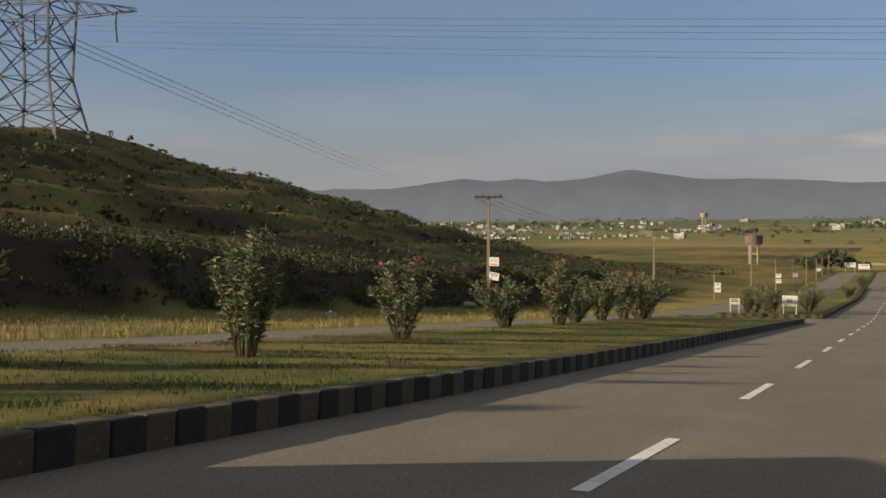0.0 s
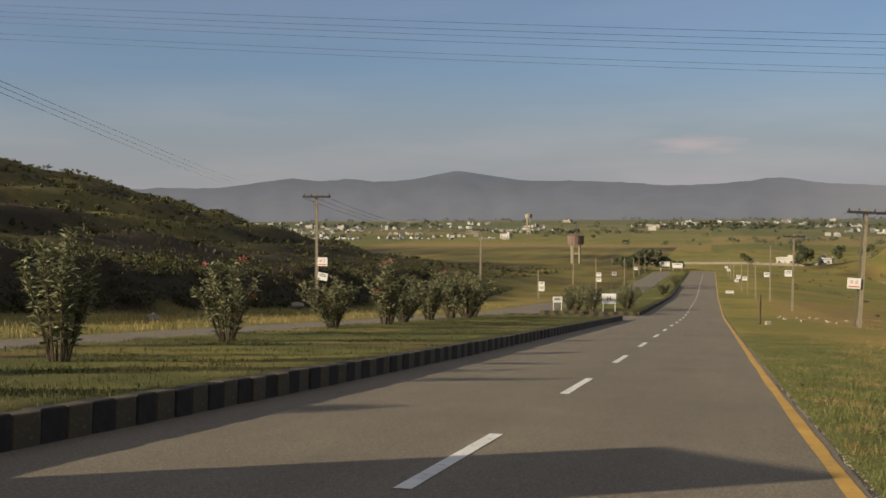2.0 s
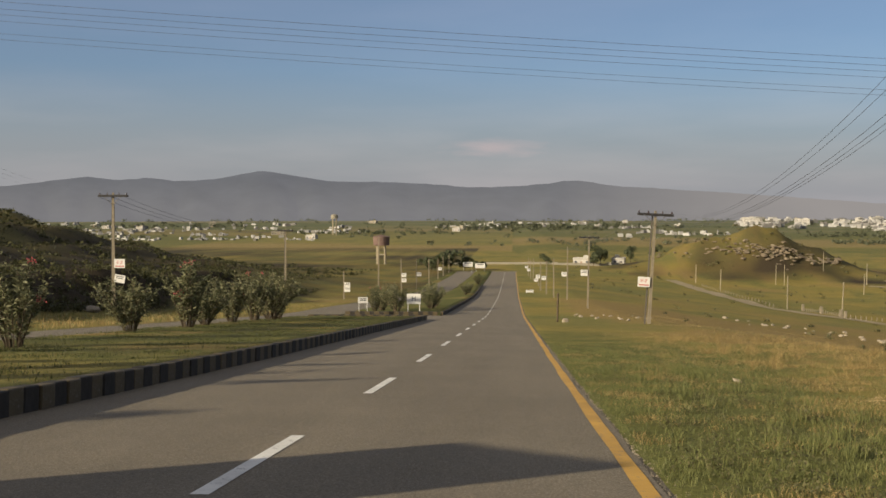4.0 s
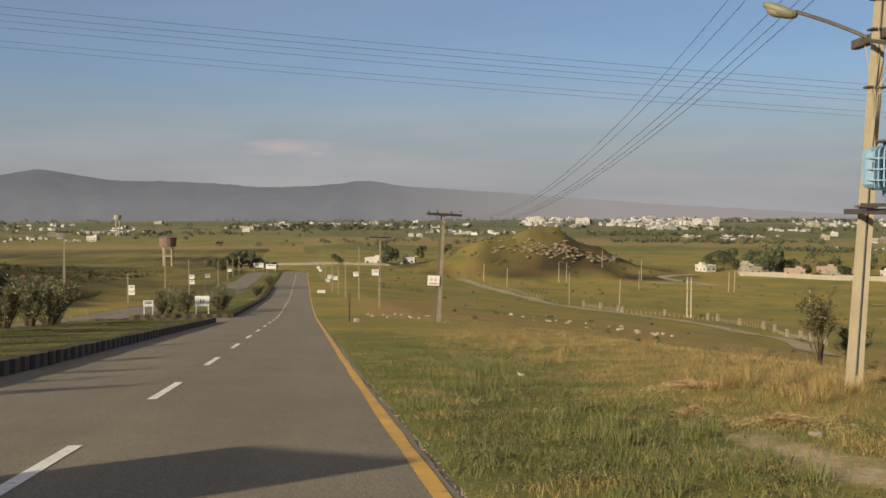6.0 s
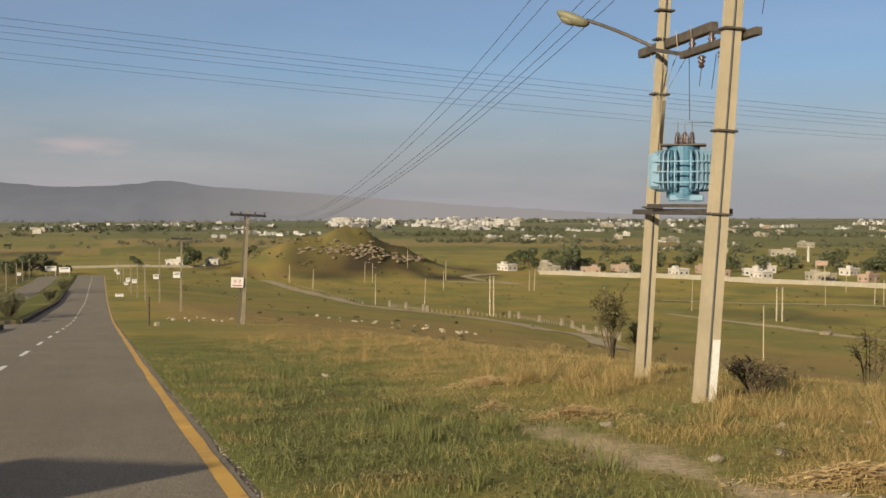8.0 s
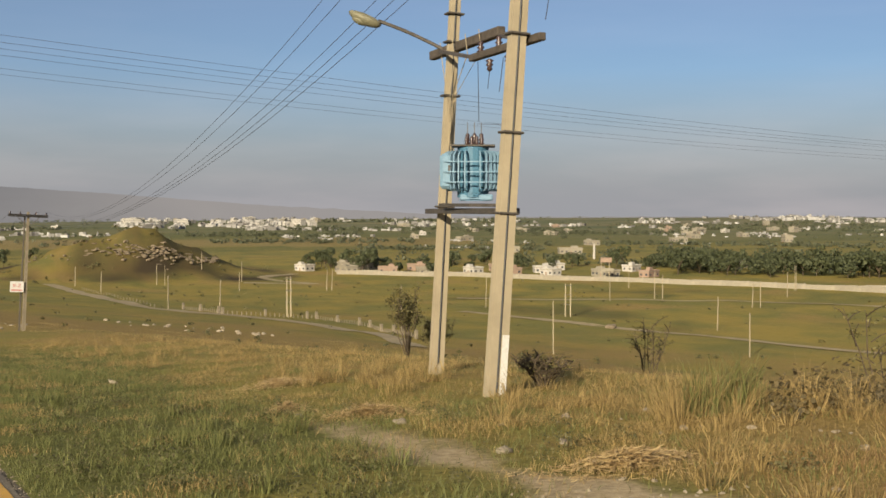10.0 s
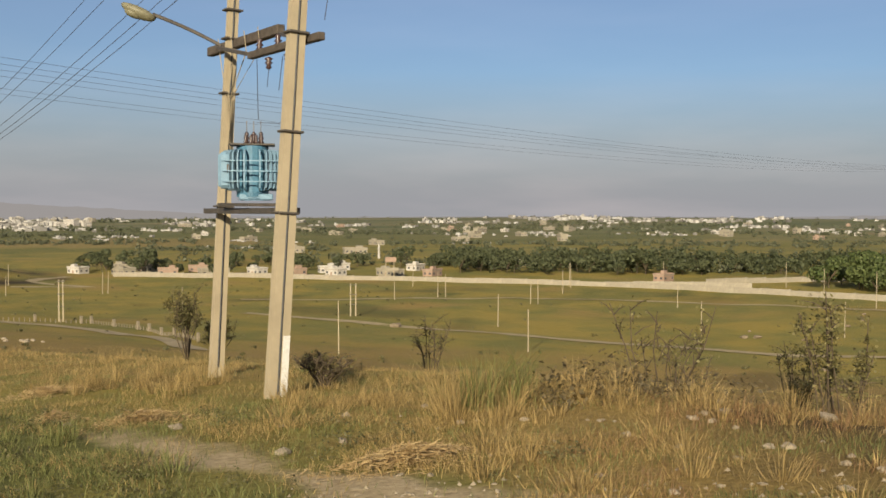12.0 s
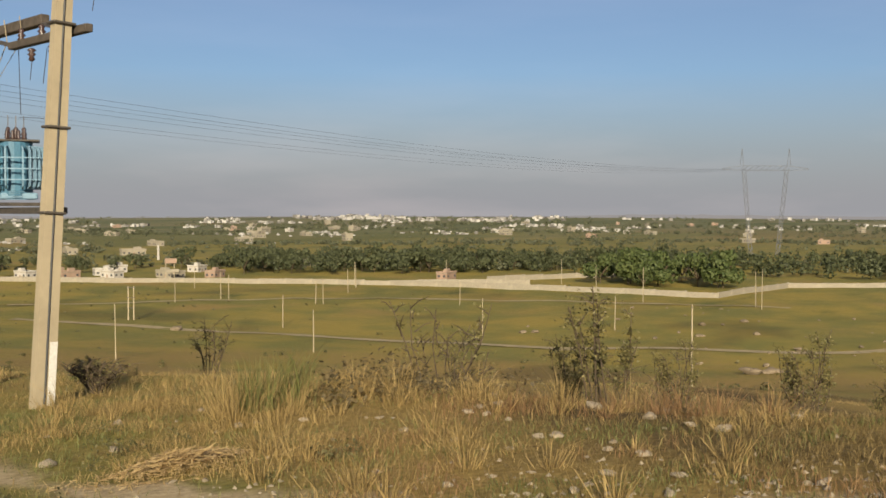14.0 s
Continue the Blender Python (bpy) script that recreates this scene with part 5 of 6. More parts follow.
def thorn_shrub(height, r, n_limbs, n_leaves, label, bare=0.0, name="thorn_shrub"):
    """An open, twiggy bush: forking limbs with small leaves thinly set on the twigs."""
    t = thing(name, (0, 0, 0), label, "shrub", "wild shrubs on the slope")
    limbs, twigs, cs, ds = [], [], [], []
    for _ in range(n_limbs):
        a = random.uniform(0, 6.28)
        tip = Vector((r * math.cos(a) * random.uniform(0.3, 1), r * math.sin(a) * random.uniform(0.3, 1), height * random.uniform(0.6, 1)))
        p = [Vector((0, 0, -0.1)), tip * 0.35 + Vector((random.uniform(-0.1, 0.1), random.uniform(-0.1, 0.1), 0.05)), tip * 0.7 + Vector((random.uniform(-0.1, 0.1), random.uniform(-0.1, 0.1), 0)), tip]
        limbs.append(p)
        for _ in range(6):
            s = random.uniform(0.3, 1)
            q = p[1].lerp(p[3], s)
            e = q + Vector((random.gauss(0, 0.3), random.gauss(0, 0.3), random.uniform(0.05, 0.4))) * r * 0.7
            twigs.append([q, q.lerp(e, 0.5) + Vector((0, 0, 0.03)), e])
            for _ in range(int(1.9 * n_leaves / (n_limbs * 6))):
                u = random.random()
                cs.append(q.lerp(e, u) + Vector((random.gauss(0, 0.05), random.gauss(0, 0.05), random.gauss(0, 0.05))))
                ds.append(Vector((random.uniform(-1, 1), random.uniform(-1, 1), random.uniform(-0.3, 1))))
    part("woody_frame", tube_mesh("woody_frame", limbs, 0.017, M_BARK, 5, 0.4), t, "dark woody limbs")
    tagged(part("twig_frame", tube_mesh("twig_frame", twigs, 0.011, M_BARK, 4, 0.4), t), kind="stuff")
    if cs:
        part("foliage", leaves(cs, ds, 0.058, 0.019, M_THORN, "foliage", 0), t, "small dull green leaves")
    return t


sa = thorn_shrub(2.5, 0.6, 11, 900, "thorny half-leafed shrub below the brink of the slope")
sb = thorn_shrub(2.2, 0.9, 9, 260, "nearly bare thorny shrub below the brink of the slope")
sc = thorn_shrub(1.9, 0.9, 13, 1400, "dense dull green thorn bush behind the poles")


sd = thorn_shrub(0.75, 0.62, 34, 300, "low dark twiggy bush beside the transformer pole")


def down_line(az, d):
    a = radians(az)
    x, y = math.sin(a) * d + 0.2, math.cos(a) * d
    return x, y, ground_z(x, y)


sd.matrix_basis = pose(*down_line(33.8, 16.4)) @ Matrix.Diagonal((1.0, 1.0, 0.62, 1.0))
sa.matrix_basis = pose(*down_line(60.3, 15.0))
sb.matrix_basis = pose(*down_line(51.6, 16.5))
sc.matrix_basis = pose(*down_line(26.6, 27.5))
for model, az, d, k in ((sa, 58.6, 17.5, 0.75), (sb, 53.0, 18.0, 0.8), (sa, 64.0, 19, 0.8), (sb, 62.5, 14.0, 0.6), (sb, 39.3, 24, 0.9), (sc, 33.2, 24, 0.35), (sa, 70.5, 16.5, 0.8), (sc, 28.2, 30, 0.7), (sb, 44.8, 22, 0.5), (sc, 75, 20, 0.8)):
    c = copy_thing(model, pose(*down_line(az, d), 0, 0, random.uniform(0, 360)))
    c.scale = (k, k, k)


def clump_cloud(v, f, centre, r, h, n, leaf):
    """A crown of many small leaf clumps, thicker to the top and broken at the rim."""
    lobes = [(Vector((random.gauss(0, 0.45) * r, random.gauss(0, 0.45) * r, h * random.uniform(0.35, 0.9))), random.uniform(0.35, 0.6) * r) for _ in range(6)]
    for _ in range(n):
        c, lr = random.choice(lobes)
        d = Vector((random.gauss(0, 1), random.gauss(0, 1), random.gauss(0.2, 0.9))).normalized()
        p = Vector(centre) + c + d * lr * random.uniform(0.75, 1.1)
        u = d.orthogonal().normalized()
        u = Matrix.Rotation(random.uniform(0, 6.28), 3, d) @ u
        w = d.cross(u)
        b = len(v)
        s = leaf * random.uniform(0.6, 1.4)
        tilt = d * random.uniform(-0.5, 0.5) * s
        v += [p - u * s, p + w * s * 0.6 + tilt, p + u * s * 0.9, p - w * s * 0.6 - tilt]
        f += [(b, b + 1, b + 2), (b, b + 2, b + 3)]


def tree_model(h, r, mat, label):
    t = thing("tree", (0, 0, 0), label, "tree", "trees on the plain")
    limbs = [[(0, 0, -0.5), (0.1, 0, h * 0.25), (0.05, 0.1, h * 0.5)]]
    for _ in range(5):
        a = random.uniform(0, 6.28)
        limbs.append([(0.05, 0, h * 0.28), (r * 0.35 * math.cos(a), r * 0.35 * math.sin(a), h * 0.55), (r * 0.6 * math.cos(a), r * 0.6 * math.sin(a), h * 0.75)])
    part("trunk", tube_mesh("trunk", limbs, 0.16, M_BARK, 6, 0.4), t, "brown forking trunk")
    v, f = [], []
    clump_cloud(v, f, (0, 0, h * 0.12), r, h, 800, r * 0.115)
    part("crown", mesh_of("crown", v, f, mat), t)
    return t


TREES = [tree_model(6.5, 3.0, M_TREE, "dark green leafy tree on the plain"), tree_model(5.0, 3.2, M_TREE, "low spreading dark green tree"), tree_model(6.0, 3.6, M_BRIGHT, "bright green leafy tree behind the wall")]
first = set()


def plant(k, x, y, s):
    m = pose(x, y, ground_z(x, y), 0, 0, random.uniform(0, 360))
    if k not in first:
        first.add(k)
        TREES[k].matrix_basis = m
        TREES[k].scale = (s, s, s)
    else:
        c = copy_thing(TREES[k], m)
        c.scale = (s, s, s)


for _ in range(26):
    plant(2, random.uniform(300, 345), random.uniform(140, 188), random.uniform(0.9, 1.5))
for _ in range(70):
    s = random.random()
    plant(random.choice((0, 1)), 225 + 95 * s + random.uniform(8, 60), 318 - 105 * s + random.uniform(5, 55), random.uniform(0.7, 1.2))
for _ in range(30):
    plant(random.choice((0, 1)), random.uniform(150, 245), random.uniform(345, 420), random.uniform(0.6, 1.0))
for x, y, s in ((30, 400, 0.9), (33, 405, 1.0), (44, 404, 0.8), (52, 400, 0.7), (-15, 338, 0.75), (-19, 332, 0.85), (-23, 328, 0.8), (-21, 340, 0.85), (-12, 345, 0.5), (-9, 350, 0.45), (-26, 335, 0.75), (12, 372, 0.6), (-24, 320, 0.5)):
    plant(random.choice((0, 1)), x, y, s)

# unseen slender trees beyond the far carriageway, abreast of the road's upper end
# they are added to throw shade streaks across the asphalt
def slender_tree(h):
    t = thing("roadside_tree", (0, 0, 0), "unseen slender tree added to cast shade streaks on the road", "tree", "slender trees by the far carriageway")
    part("trunk", tube_mesh("trunk", [[(0, 0, -0.4), (0.04, 0.02, h * 0.5), (0, 0, h * 0.93)]], 0.11, M_BARK, 7, 0.3), t, "straight pale trunk")
    v, f = [], []
    for k in range(7):
        clump_cloud(v, f, (0, 0, h * (0.36 + 0.085 * k)), 0.85 - 0.08 * k, h * 0.11, 170, 0.10)
    part("crown", mesh_of("crown", v, f, M_TREE), t, "narrow crown of small leaves")
    return t


slender = slender_tree(8.8)
slender.matrix_basis = pose(-27, 1.3, ground_z(-27, 1.3))
for y, k in ((-4.0, 0.97), (7.1, 0.98), (12.4, 1.0), (22.1, 0.99)):
    copy_thing(slender, pose(-27, y, ground_z(-27, y), 0, 0, 40 * y)).scale = (k, k, k)

wv, wf = [], []


def woods(n, az0, az1, d0, d1, clusters, size=(2.2, 4.0)):
    seeds = [(rng.uniform(az0, az1), rng.uniform(d0, d1)) for _ in range(clusters)]
    for _ in range(n):
        az, d = rng.choice(seeds)
        az, d = az + rng.gauss(0, 2.2), d * (1 + rng.gauss(0, 0.012))
        if d < d0 * 0.9:
            continue
        x, y = math.sin(radians(az)) * d, math.cos(radians(az)) * d
        r = rng.uniform(*size)
        clump_cloud(wv, wf, (x, y, ground_z(x, y) - 0.5), r * (1 + d / 2500), r * 1.15, 40, r * 0.28)


for _ in range(330):
    az, d = rng.uniform(40, 84), rng.uniform(405, 520)
    x, y = math.sin(radians(az)) * d, math.cos(radians(az)) * d
    if math.hypot(x - 330, y - 165) > 50:
        r = rng.uniform(2.2, 4.2)
        clump_cloud(wv, wf, (x, y, ground_z(x, y) - 0.6), r, r * rng.uniform(1.6, 2.3), 130, r * 0.17)
tagged(new("valley_woods", mesh_of("valley_woods", wv, wf, M_TREE)), "dense green trees beyond the boundary wall", "trees", kind="stuff")
wv, wf = [], []
woods(300, 24, 80, 430, 800, 40, (1.5, 2.9))
woods(260, 20, 82, 800, 1400, 44, (1.7, 3.0))
woods(160, 8, 82, 1400, 2300, 40, (1.9, 3.4))
woods(170, -28, 22, 640, 1300, 40, (1.4, 2.6))
woods(120, -28, 20, 1300, 2200, 30, (1.9, 3.4))
for az0, az1, el, n in ((-3, 5, -1.50, 90), (-4, 6, -1.38, 70), (4, 9, -1.42, 40), (-24, -14, -1.35, 50), (-12, -3, -1.75, 40), (15, 24, -1.75, 110), (16, 27, -2.1, 110), (18, 31, -1.45, 90), (24, 34, -2.5, 60), (33, 41, -1.6, 120), (29, 36, -1.5, 60), (36, 50, -2.15, 110), (41, 52, -1.35, 80), (50, 66, -1.5, 110), (50, 60, -2.1, 70), (58, 75, -1.9, 130), (60, 76, -1.2, 90), (44, 60, -1.1, 80), (22, 33, -1.05, 60)):
    for _ in range(n):
        x, y, d = far_spot(rng.uniform(az0, az1), el + rng.gauss(0, 0.045))
        r = rng.uniform(2.0, 3.8) * max(0.7, d / 1200)
        clump_cloud(wv, wf, (x, y, ground_z(x, y) - 0.6), r, r * rng.uniform(0.9, 1.35), 34, r * 0.34)
tagged(new("far_woods", mesh_of("far_woods", wv, wf, M_HAZED)), "haze-greyed green trees dotted over the far plain", "trees", kind="stuff")

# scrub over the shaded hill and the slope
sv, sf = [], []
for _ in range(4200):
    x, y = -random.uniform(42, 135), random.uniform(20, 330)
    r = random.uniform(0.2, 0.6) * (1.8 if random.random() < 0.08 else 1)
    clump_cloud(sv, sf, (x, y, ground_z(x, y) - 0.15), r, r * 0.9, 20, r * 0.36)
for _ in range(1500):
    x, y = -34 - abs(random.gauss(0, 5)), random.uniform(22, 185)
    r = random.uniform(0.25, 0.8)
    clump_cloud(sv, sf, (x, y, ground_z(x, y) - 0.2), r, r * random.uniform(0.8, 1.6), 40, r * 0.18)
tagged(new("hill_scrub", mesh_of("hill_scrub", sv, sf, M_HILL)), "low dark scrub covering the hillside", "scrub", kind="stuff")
sv, sf = [], []
for _ in range(300):
    x = random.uniform(16, 200)
    y = random.uniform(4, 330)
    if x < 14 and y < 30:
        continue
    r = random.uniform(0.25, 0.6)
    clump_cloud(sv, sf, (x, y, ground_z(x, y) - 0.15), r, r * 1.1, 22, r * 0.36)
for _ in range(170):
    x, y = random.gauss(86, 26), random.gauss(384, 22)
    r = random.uniform(0.3, 0.9)
    clump_cloud(sv, sf, (x, y, ground_z(x, y) - 0.15), r, r * 1.1, 16, r * 0.4)
tagged(new("slope_scrub", mesh_of("slope_scrub", sv, sf, M_SCRUB)), "small bushes dotted over the grassy slope", "scrub", kind="stuff")


# ---- rocks and stones ----
def rock_mesh(seed, flat=0.7, mat=None):
    bm = bmesh.new()
    bmesh.ops.create_icosphere(bm, subdivisions=2, radius=0.5)
    for v in bm.verts:
        k = 1 + 0.5 * noise.noise(v.co * 2.2 + Vector((seed * 7.1, 0, 0))) + 0.22 * noise.noise(v.co * 5 + Vector((0, seed * 3.3, 0)))
        v.co = Vector((v.co.x * 1.15, v.co.y * 0.9, v.co.z * flat)) * k
    return from_bm("stone", bm, mat or M_STONE)


STONES = [rock_mesh(k, 0.6 + 0.08 * (k % 3)) for k in range(6)]
CRAGS = [rock_mesh(20 + k, 0.55, M_ROCK) for k in range(5)]


def stone_thing(me, x, y, s, name, label, group, sink=0.15):
    ob = tagged(new(name, me), label, "rock", group)
    ob.matrix_basis = pose(x, y, ground_z(x, y) + s * (0.3 - sink), random.uniform(-15, 15), random.uniform(-15, 15), random.uniform(0, 360))
    ob.scale = (s, s * random.uniform(0.7, 1.1), s * random.uniform(0.7, 1.0))
    return ob


for _ in range(260):
    a = random.gauss(0.0, 0.7)
    rr = random.gauss(0, 2.6)
    stone_thing(random.choice(CRAGS), 92 + 24 * math.sin(a) + rr * 0.6, 392 - 27 * math.cos(a) + rr * 1.3, random.uniform(0.5, 2.1), "crag", "pale tan rock cropping out of the knoll", "rocks on the knoll", 0.3)
for _ in range(22):
    stone_thing(random.choice(CRAGS), 88 - random.uniform(2, 40), 384 + random.gauss(0, 5), random.uniform(0.5, 1.5), "crag", "pale tan rock cropping out of the knoll", "rocks on the knoll", 0.3)
for _ in range(70):
    x, y = random.uniform(5.0, 11.5), random.uniform(3.0, 9.5)
    stone_thing(random.choice(STONES), x, y, random.choice((0.04, 0.05, 0.06, 0.07, 0.10)), "stone", "pale stone lying on the dry verge", "stones on the verge")
for x, y, s in ((5.4, 10.6, 0.20), (5.2, 8.1, 0.20), (9.2, 5.2, 0.20), (9.6, 3.4, 0.24), (8.8, 4.4, 0.18), (10.2, 2.9, 0.22), (8.9, 6.1, 0.18), (4.9, 12.4, 0.16), (9.9, 4.0, 0.28), (4.4, 21.0, 0.2), (8.1, 3.4, 0.16), (7.6, 4.6, 0.15)):
    stone_thing(random.choice(STONES), x, y, 0.75 * s, "stone", "pale stone lying on the dry verge", "stones on the verge")
for _ in range(210):
    a, d = radians(random.uniform(38, 76)), random.gauss(6.0, 0.7)
    stone_thing(random.choice(STONES), math.sin(a) * d, math.cos(a) * d, random.choice((0.025, 0.03, 0.04, 0.04, 0.05, 0.06, 0.09)), "stone", "pale stone lying on the dry verge", "stones on the verge")
for x, y, s in ((148, 61.4, 2.6), (151, 60, 2.0), (155, 60.5, 1.8), (178, 121.6, 1.6), (180, 120, 1.4), (134.5, 175.7, 2.0), (165, 66, 1.2), (190, 70, 2.0), (205, 84, 1.6), (196, 92, 1.4), (187, 97, 1.2), (214, 100, 1.8), (150, 88, 1.2), (160, 75, 1.0), (210, 118, 1.3), (225, 95, 1.8)):
    stone_thing(random.choice(CRAGS), x, y, s, "boulder", "white boulder on the valley grass", "boulders in the valley")
for _ in range(30):
    stone_thing(random.choice(CRAGS), random.uniform(175, 250), random.uniform(60, 130), random.uniform(0.4, 1.0), "boulder", "white boulder on the valley grass", "boulders in the valley")
for _ in range(24):
    stone_thing(random.choice(STONES), random.uniform(28, 46), random.uniform(124, 150), random.uniform(0.3, 0.8), "boulder", "grey rubble stone heaped on the slope", "rubble on the slope")
for _ in range(16):
    stone_thing(random.choice(STONES), random.uniform(5.5, 13), random.uniform(80, 104), random.uniform(0.2, 0.45), "boulder", "tan rubble stone beside the pole", "rubble by the poles")
for x, y, s in ((-63.9, 69.9, 0.9), (-50.2, 53.4, 1.1), (-29, 52, 0.9), (-33.5, 84, 1.5)):
    stone_thing(random.choice(STONES), x, y, s, "boulder", "white boulder on the shaded hillside", "boulders on the hill")


# ---- grass ----
def blades(name, label, pts, height, width, mat, lean=0.5):
    """Bent blades: a stalk and a drooping tip, each of its own height and turn."""
    n = len(pts)
    p = np.array(pts)
    g = np.random.default_rng(len(name) * 31 + n)
    h = height * g.uniform(0.45, 1.25, n) if np.isscalar(height) else np.array(height) * g.uniform(0.6, 1.2, n)
    a, b = g.uniform(0, 2 * np.pi, n), g.uniform(0, 2 * np.pi, n)
    l = lean * g.uniform(0.1, 1.0, n) * h
    side = np.stack([np.cos(a), np.sin(a), np.zeros(n)], 1) * (width * g.uniform(0.6, 1.3, n) / 2)[:, None]
    out = np.stack([np.cos(b), np.sin(b), np.zeros(n)], 1)
    up = np.array([0, 0, 1.0])
    low = p - up * 0.02
    mid = p + up * (h * 0.6)[:, None] + out * (l * 0.35)[:, None]
    tip = p + up * (h * 0.95)[:, None] + out * l[:, None]
    v = np.stack([low - side, low + side, mid + side * 0.7, mid - side * 0.7, tip], 1).reshape(-1, 3)
    me = bpy.data.meshes.new(name)
    me.vertices.add(5 * n)
    me.vertices.foreach_set("co", v.ravel())
    k = np.arange(n)[:, None] * 5
    loops = np.concatenate([k + np.array([0, 1, 2, 3]), k + np.array([3, 2, 4])], 1)
    me.loops.add(7 * n)
    me.loops.foreach_set("vertex_index", loops.ravel().astype(np.int32))
    me.polygons.add(2 * n)
    start = np.stack([np.arange(n) * 7, np.arange(n) * 7 + 4], 1).ravel()
    me.polygons.foreach_set("loop_start", start.astype(np.int32))
    me.materials.append(mat)
    me.update(calc_edges=True)
    me.validate()
    return tagged(new(name, me), label, "grass", kind="stuff")


def sow(n, x0, x1, y0, y1, keep):
    """Places for blades, thinner with distance, where keep(x, y) is over a random number."""
    out = []
    while len(out) < n:
        y = y0 + (y1 - y0) * random.random() ** 1.7
        x = random.uniform(x0, x1)
        if random.random() < keep(x, y):
            out.append((x, y, ground_z(x, y)))
    return out


def patchy(x, y, seed, lo=-0.15, hi=0.35, scale=0.6):
    return ease(lo, hi, rough(x, y, scale, seed) + 0.5 * rough(x, y, scale * 3, seed + 1))


path_x = lambda y: 4.7 + 0.03 * (y - 8)
bare_here = lambda x, y: 0.92 * math.exp(-((x - path_x(y)) / 0.55) ** 2) * ease(14, 9, y)
edge_mix = lambda x, y: ease(3.0, 6.2, x + 1.6 * rough(x, y, 0.3, 44) + 0.6 * rough(x, y, 1.1, 45))
blades("verge_grass", "matted green grass on the roadside verge", sow(46000, 1.34, 7.5, 4.5, 46, lambda x, y: ease(46, 22, y) * (0.2 + 0.8 * ease(5, 9.5, y)) * (0.10 + 0.90 * patchy(x, y, 40, -0.1, 0.4, 0.9)) * (1 - 0.8 * edge_mix(x, y)) * (1 - bare_here(x, y))), 0.075, 0.0065, M_GRASS, 1.8)
blades("verge_straw", "dead stalks among the green verge grass", sow(21000, 1.4, 7.0, 4.5, 40, lambda x, y: ease(40, 20, y) * patchy(x, y, 47, 0.0, 0.5, 0.8) * (1 - bare_here(x, y))), 0.08, 0.005, M_DRY, 2.0)
blades("dry_grass", "short dry grass over the verge", sow(42000, 3.2, 12.5, 2.0, 60, lambda x, y: ease(62, 25, y) * (0.35 + 0.65 * ease(3, 7, y)) * (0.22 + 0.78 * ease(0.6, 0.95, y / x)) * (1 - 0.6 * math.exp(-((math.hypot(x, y) - 5.7) / 1.0) ** 2)) * (0.05 + 0.95 * patchy(x, y, 50, 0.0, 0.5, 0.8)) * edge_mix(x, y) * (1 - bare_here(x, y))), 0.085, 0.0055, M_DRY, 1.9)
blades("low_green_grass", "short green grass among the dry", sow(22000, 3.5, 12.5, 2.5, 40, lambda x, y: (0.16 + 0.84 * ease(5.5, 10, y)) * patchy(x, y, 60, -0.05, 0.4, 0.7) * (1 - bare_here(x, y))), 0.07, 0.007, M_GRASS, 1.8)


def clumps(name, label, heads, width, mat, lean):
    """Fans of fine blades, each fan from one tight foot."""
    v, f = [], []
    for cx, cy, h, n in heads:
        z = ground_z(cx, cy) - 0.02
        tilt = Vector((random.gauss(0, 0.15), random.gauss(0, 0.15), 0))
        for _ in range(n):
            a, r, L = random.uniform(0, 6.28), abs(random.gauss(0, 0.09)), h * random.uniform(0.35, 1.15)
            d = Vector((math.cos(a), math.sin(a), 0))
            foot = Vector((cx, cy, z)) + d * r
            out = (d * random.uniform(0.0, lean) + tilt) * L
            mid = foot + Vector((0, 0, L * 0.6)) + out * 0.35
            tip = foot + Vector((0, 0, L * random.uniform(0.75, 1.0))) + out
            w = random.uniform(0, 6.28)
            s = Vector((math.cos(w), math.sin(w), 0)) * width * 0.5
            b = len(v)
            v += [foot - s, foot + s, mid + s * 0.7, mid - s * 0.7, tip]
            f += [(b, b + 1, b + 2, b + 3), (b + 3, b + 2, b + 4)]
    return tagged(new(name, mesh_of(name, v, f, mat)), label, "grass", kind="stuff")


heads = [(7.3, 8.2, 0.55, 130), (7.6, 8.7, 0.68, 150), (8.1, 8.8, 0.66, 140), (8.5, 8.6, 0.60, 120), (8.0, 8.1, 0.45, 100), (8.9, 8.0, 0.58, 120), (9.3, 7.8, 0.55, 110), (8.7, 7.2, 0.38, 80), (9.6, 6.9, 0.42, 90), (9.4, 5.7, 0.42, 110), (9.8, 5.1, 0.48, 120), (9.1, 6.4, 0.35, 80), (6.9, 7.1, 0.32, 60), (6.2, 9.7, 0.42, 60), (6.8, 10.4, 0.5, 70), (7.6, 11.8, 0.5, 80)]
heads += [(random.uniform(6.3, 8.9), random.uniform(14.2, 18.5), random.uniform(0.22, 0.62), 70) for _ in range(26)]
heads += [(random.uniform(5.8, 10.5), random.uniform(9.0, 14.0), random.uniform(0.16, 0.34), 40) for _ in range(24)]
heads += [(random.uniform(5.5, 12), random.uniform(18, 45), random.uniform(0.2, 0.5), 45) for _ in range(110)]
clumps("tall_dry_grass", "tall straw-coloured grass in fanned clumps", heads, 0.0055, M_DRY, 1.15)
clumps("matted_grass", "low dry grass fallen into mats", [h for h in ((h0, h1, h2, h3) for h0, h1, h2, h3 in [(random.uniform(5.2, 11.5), random.uniform(2.5, 11.0), random.uniform(0.13, 0.34), 60) for _ in range(130)]) if h[1] / h[0] > 0.8 or random.random() < 0.55] + [(random.uniform(9.0, 17.0), random.uniform(8.0, 20.0), random.uniform(0.14, 0.30), 50) for _ in range(55)], 0.006, M_DRY, 1.7)
clumps("green_tufts", "taller green tufts on the verge", [(random.uniform(1.8, 4.6), random.uniform(6, 24), random.uniform(0.14, 0.32), 55) for _ in range(80)], 0.007, M_GRASS, 0.7)
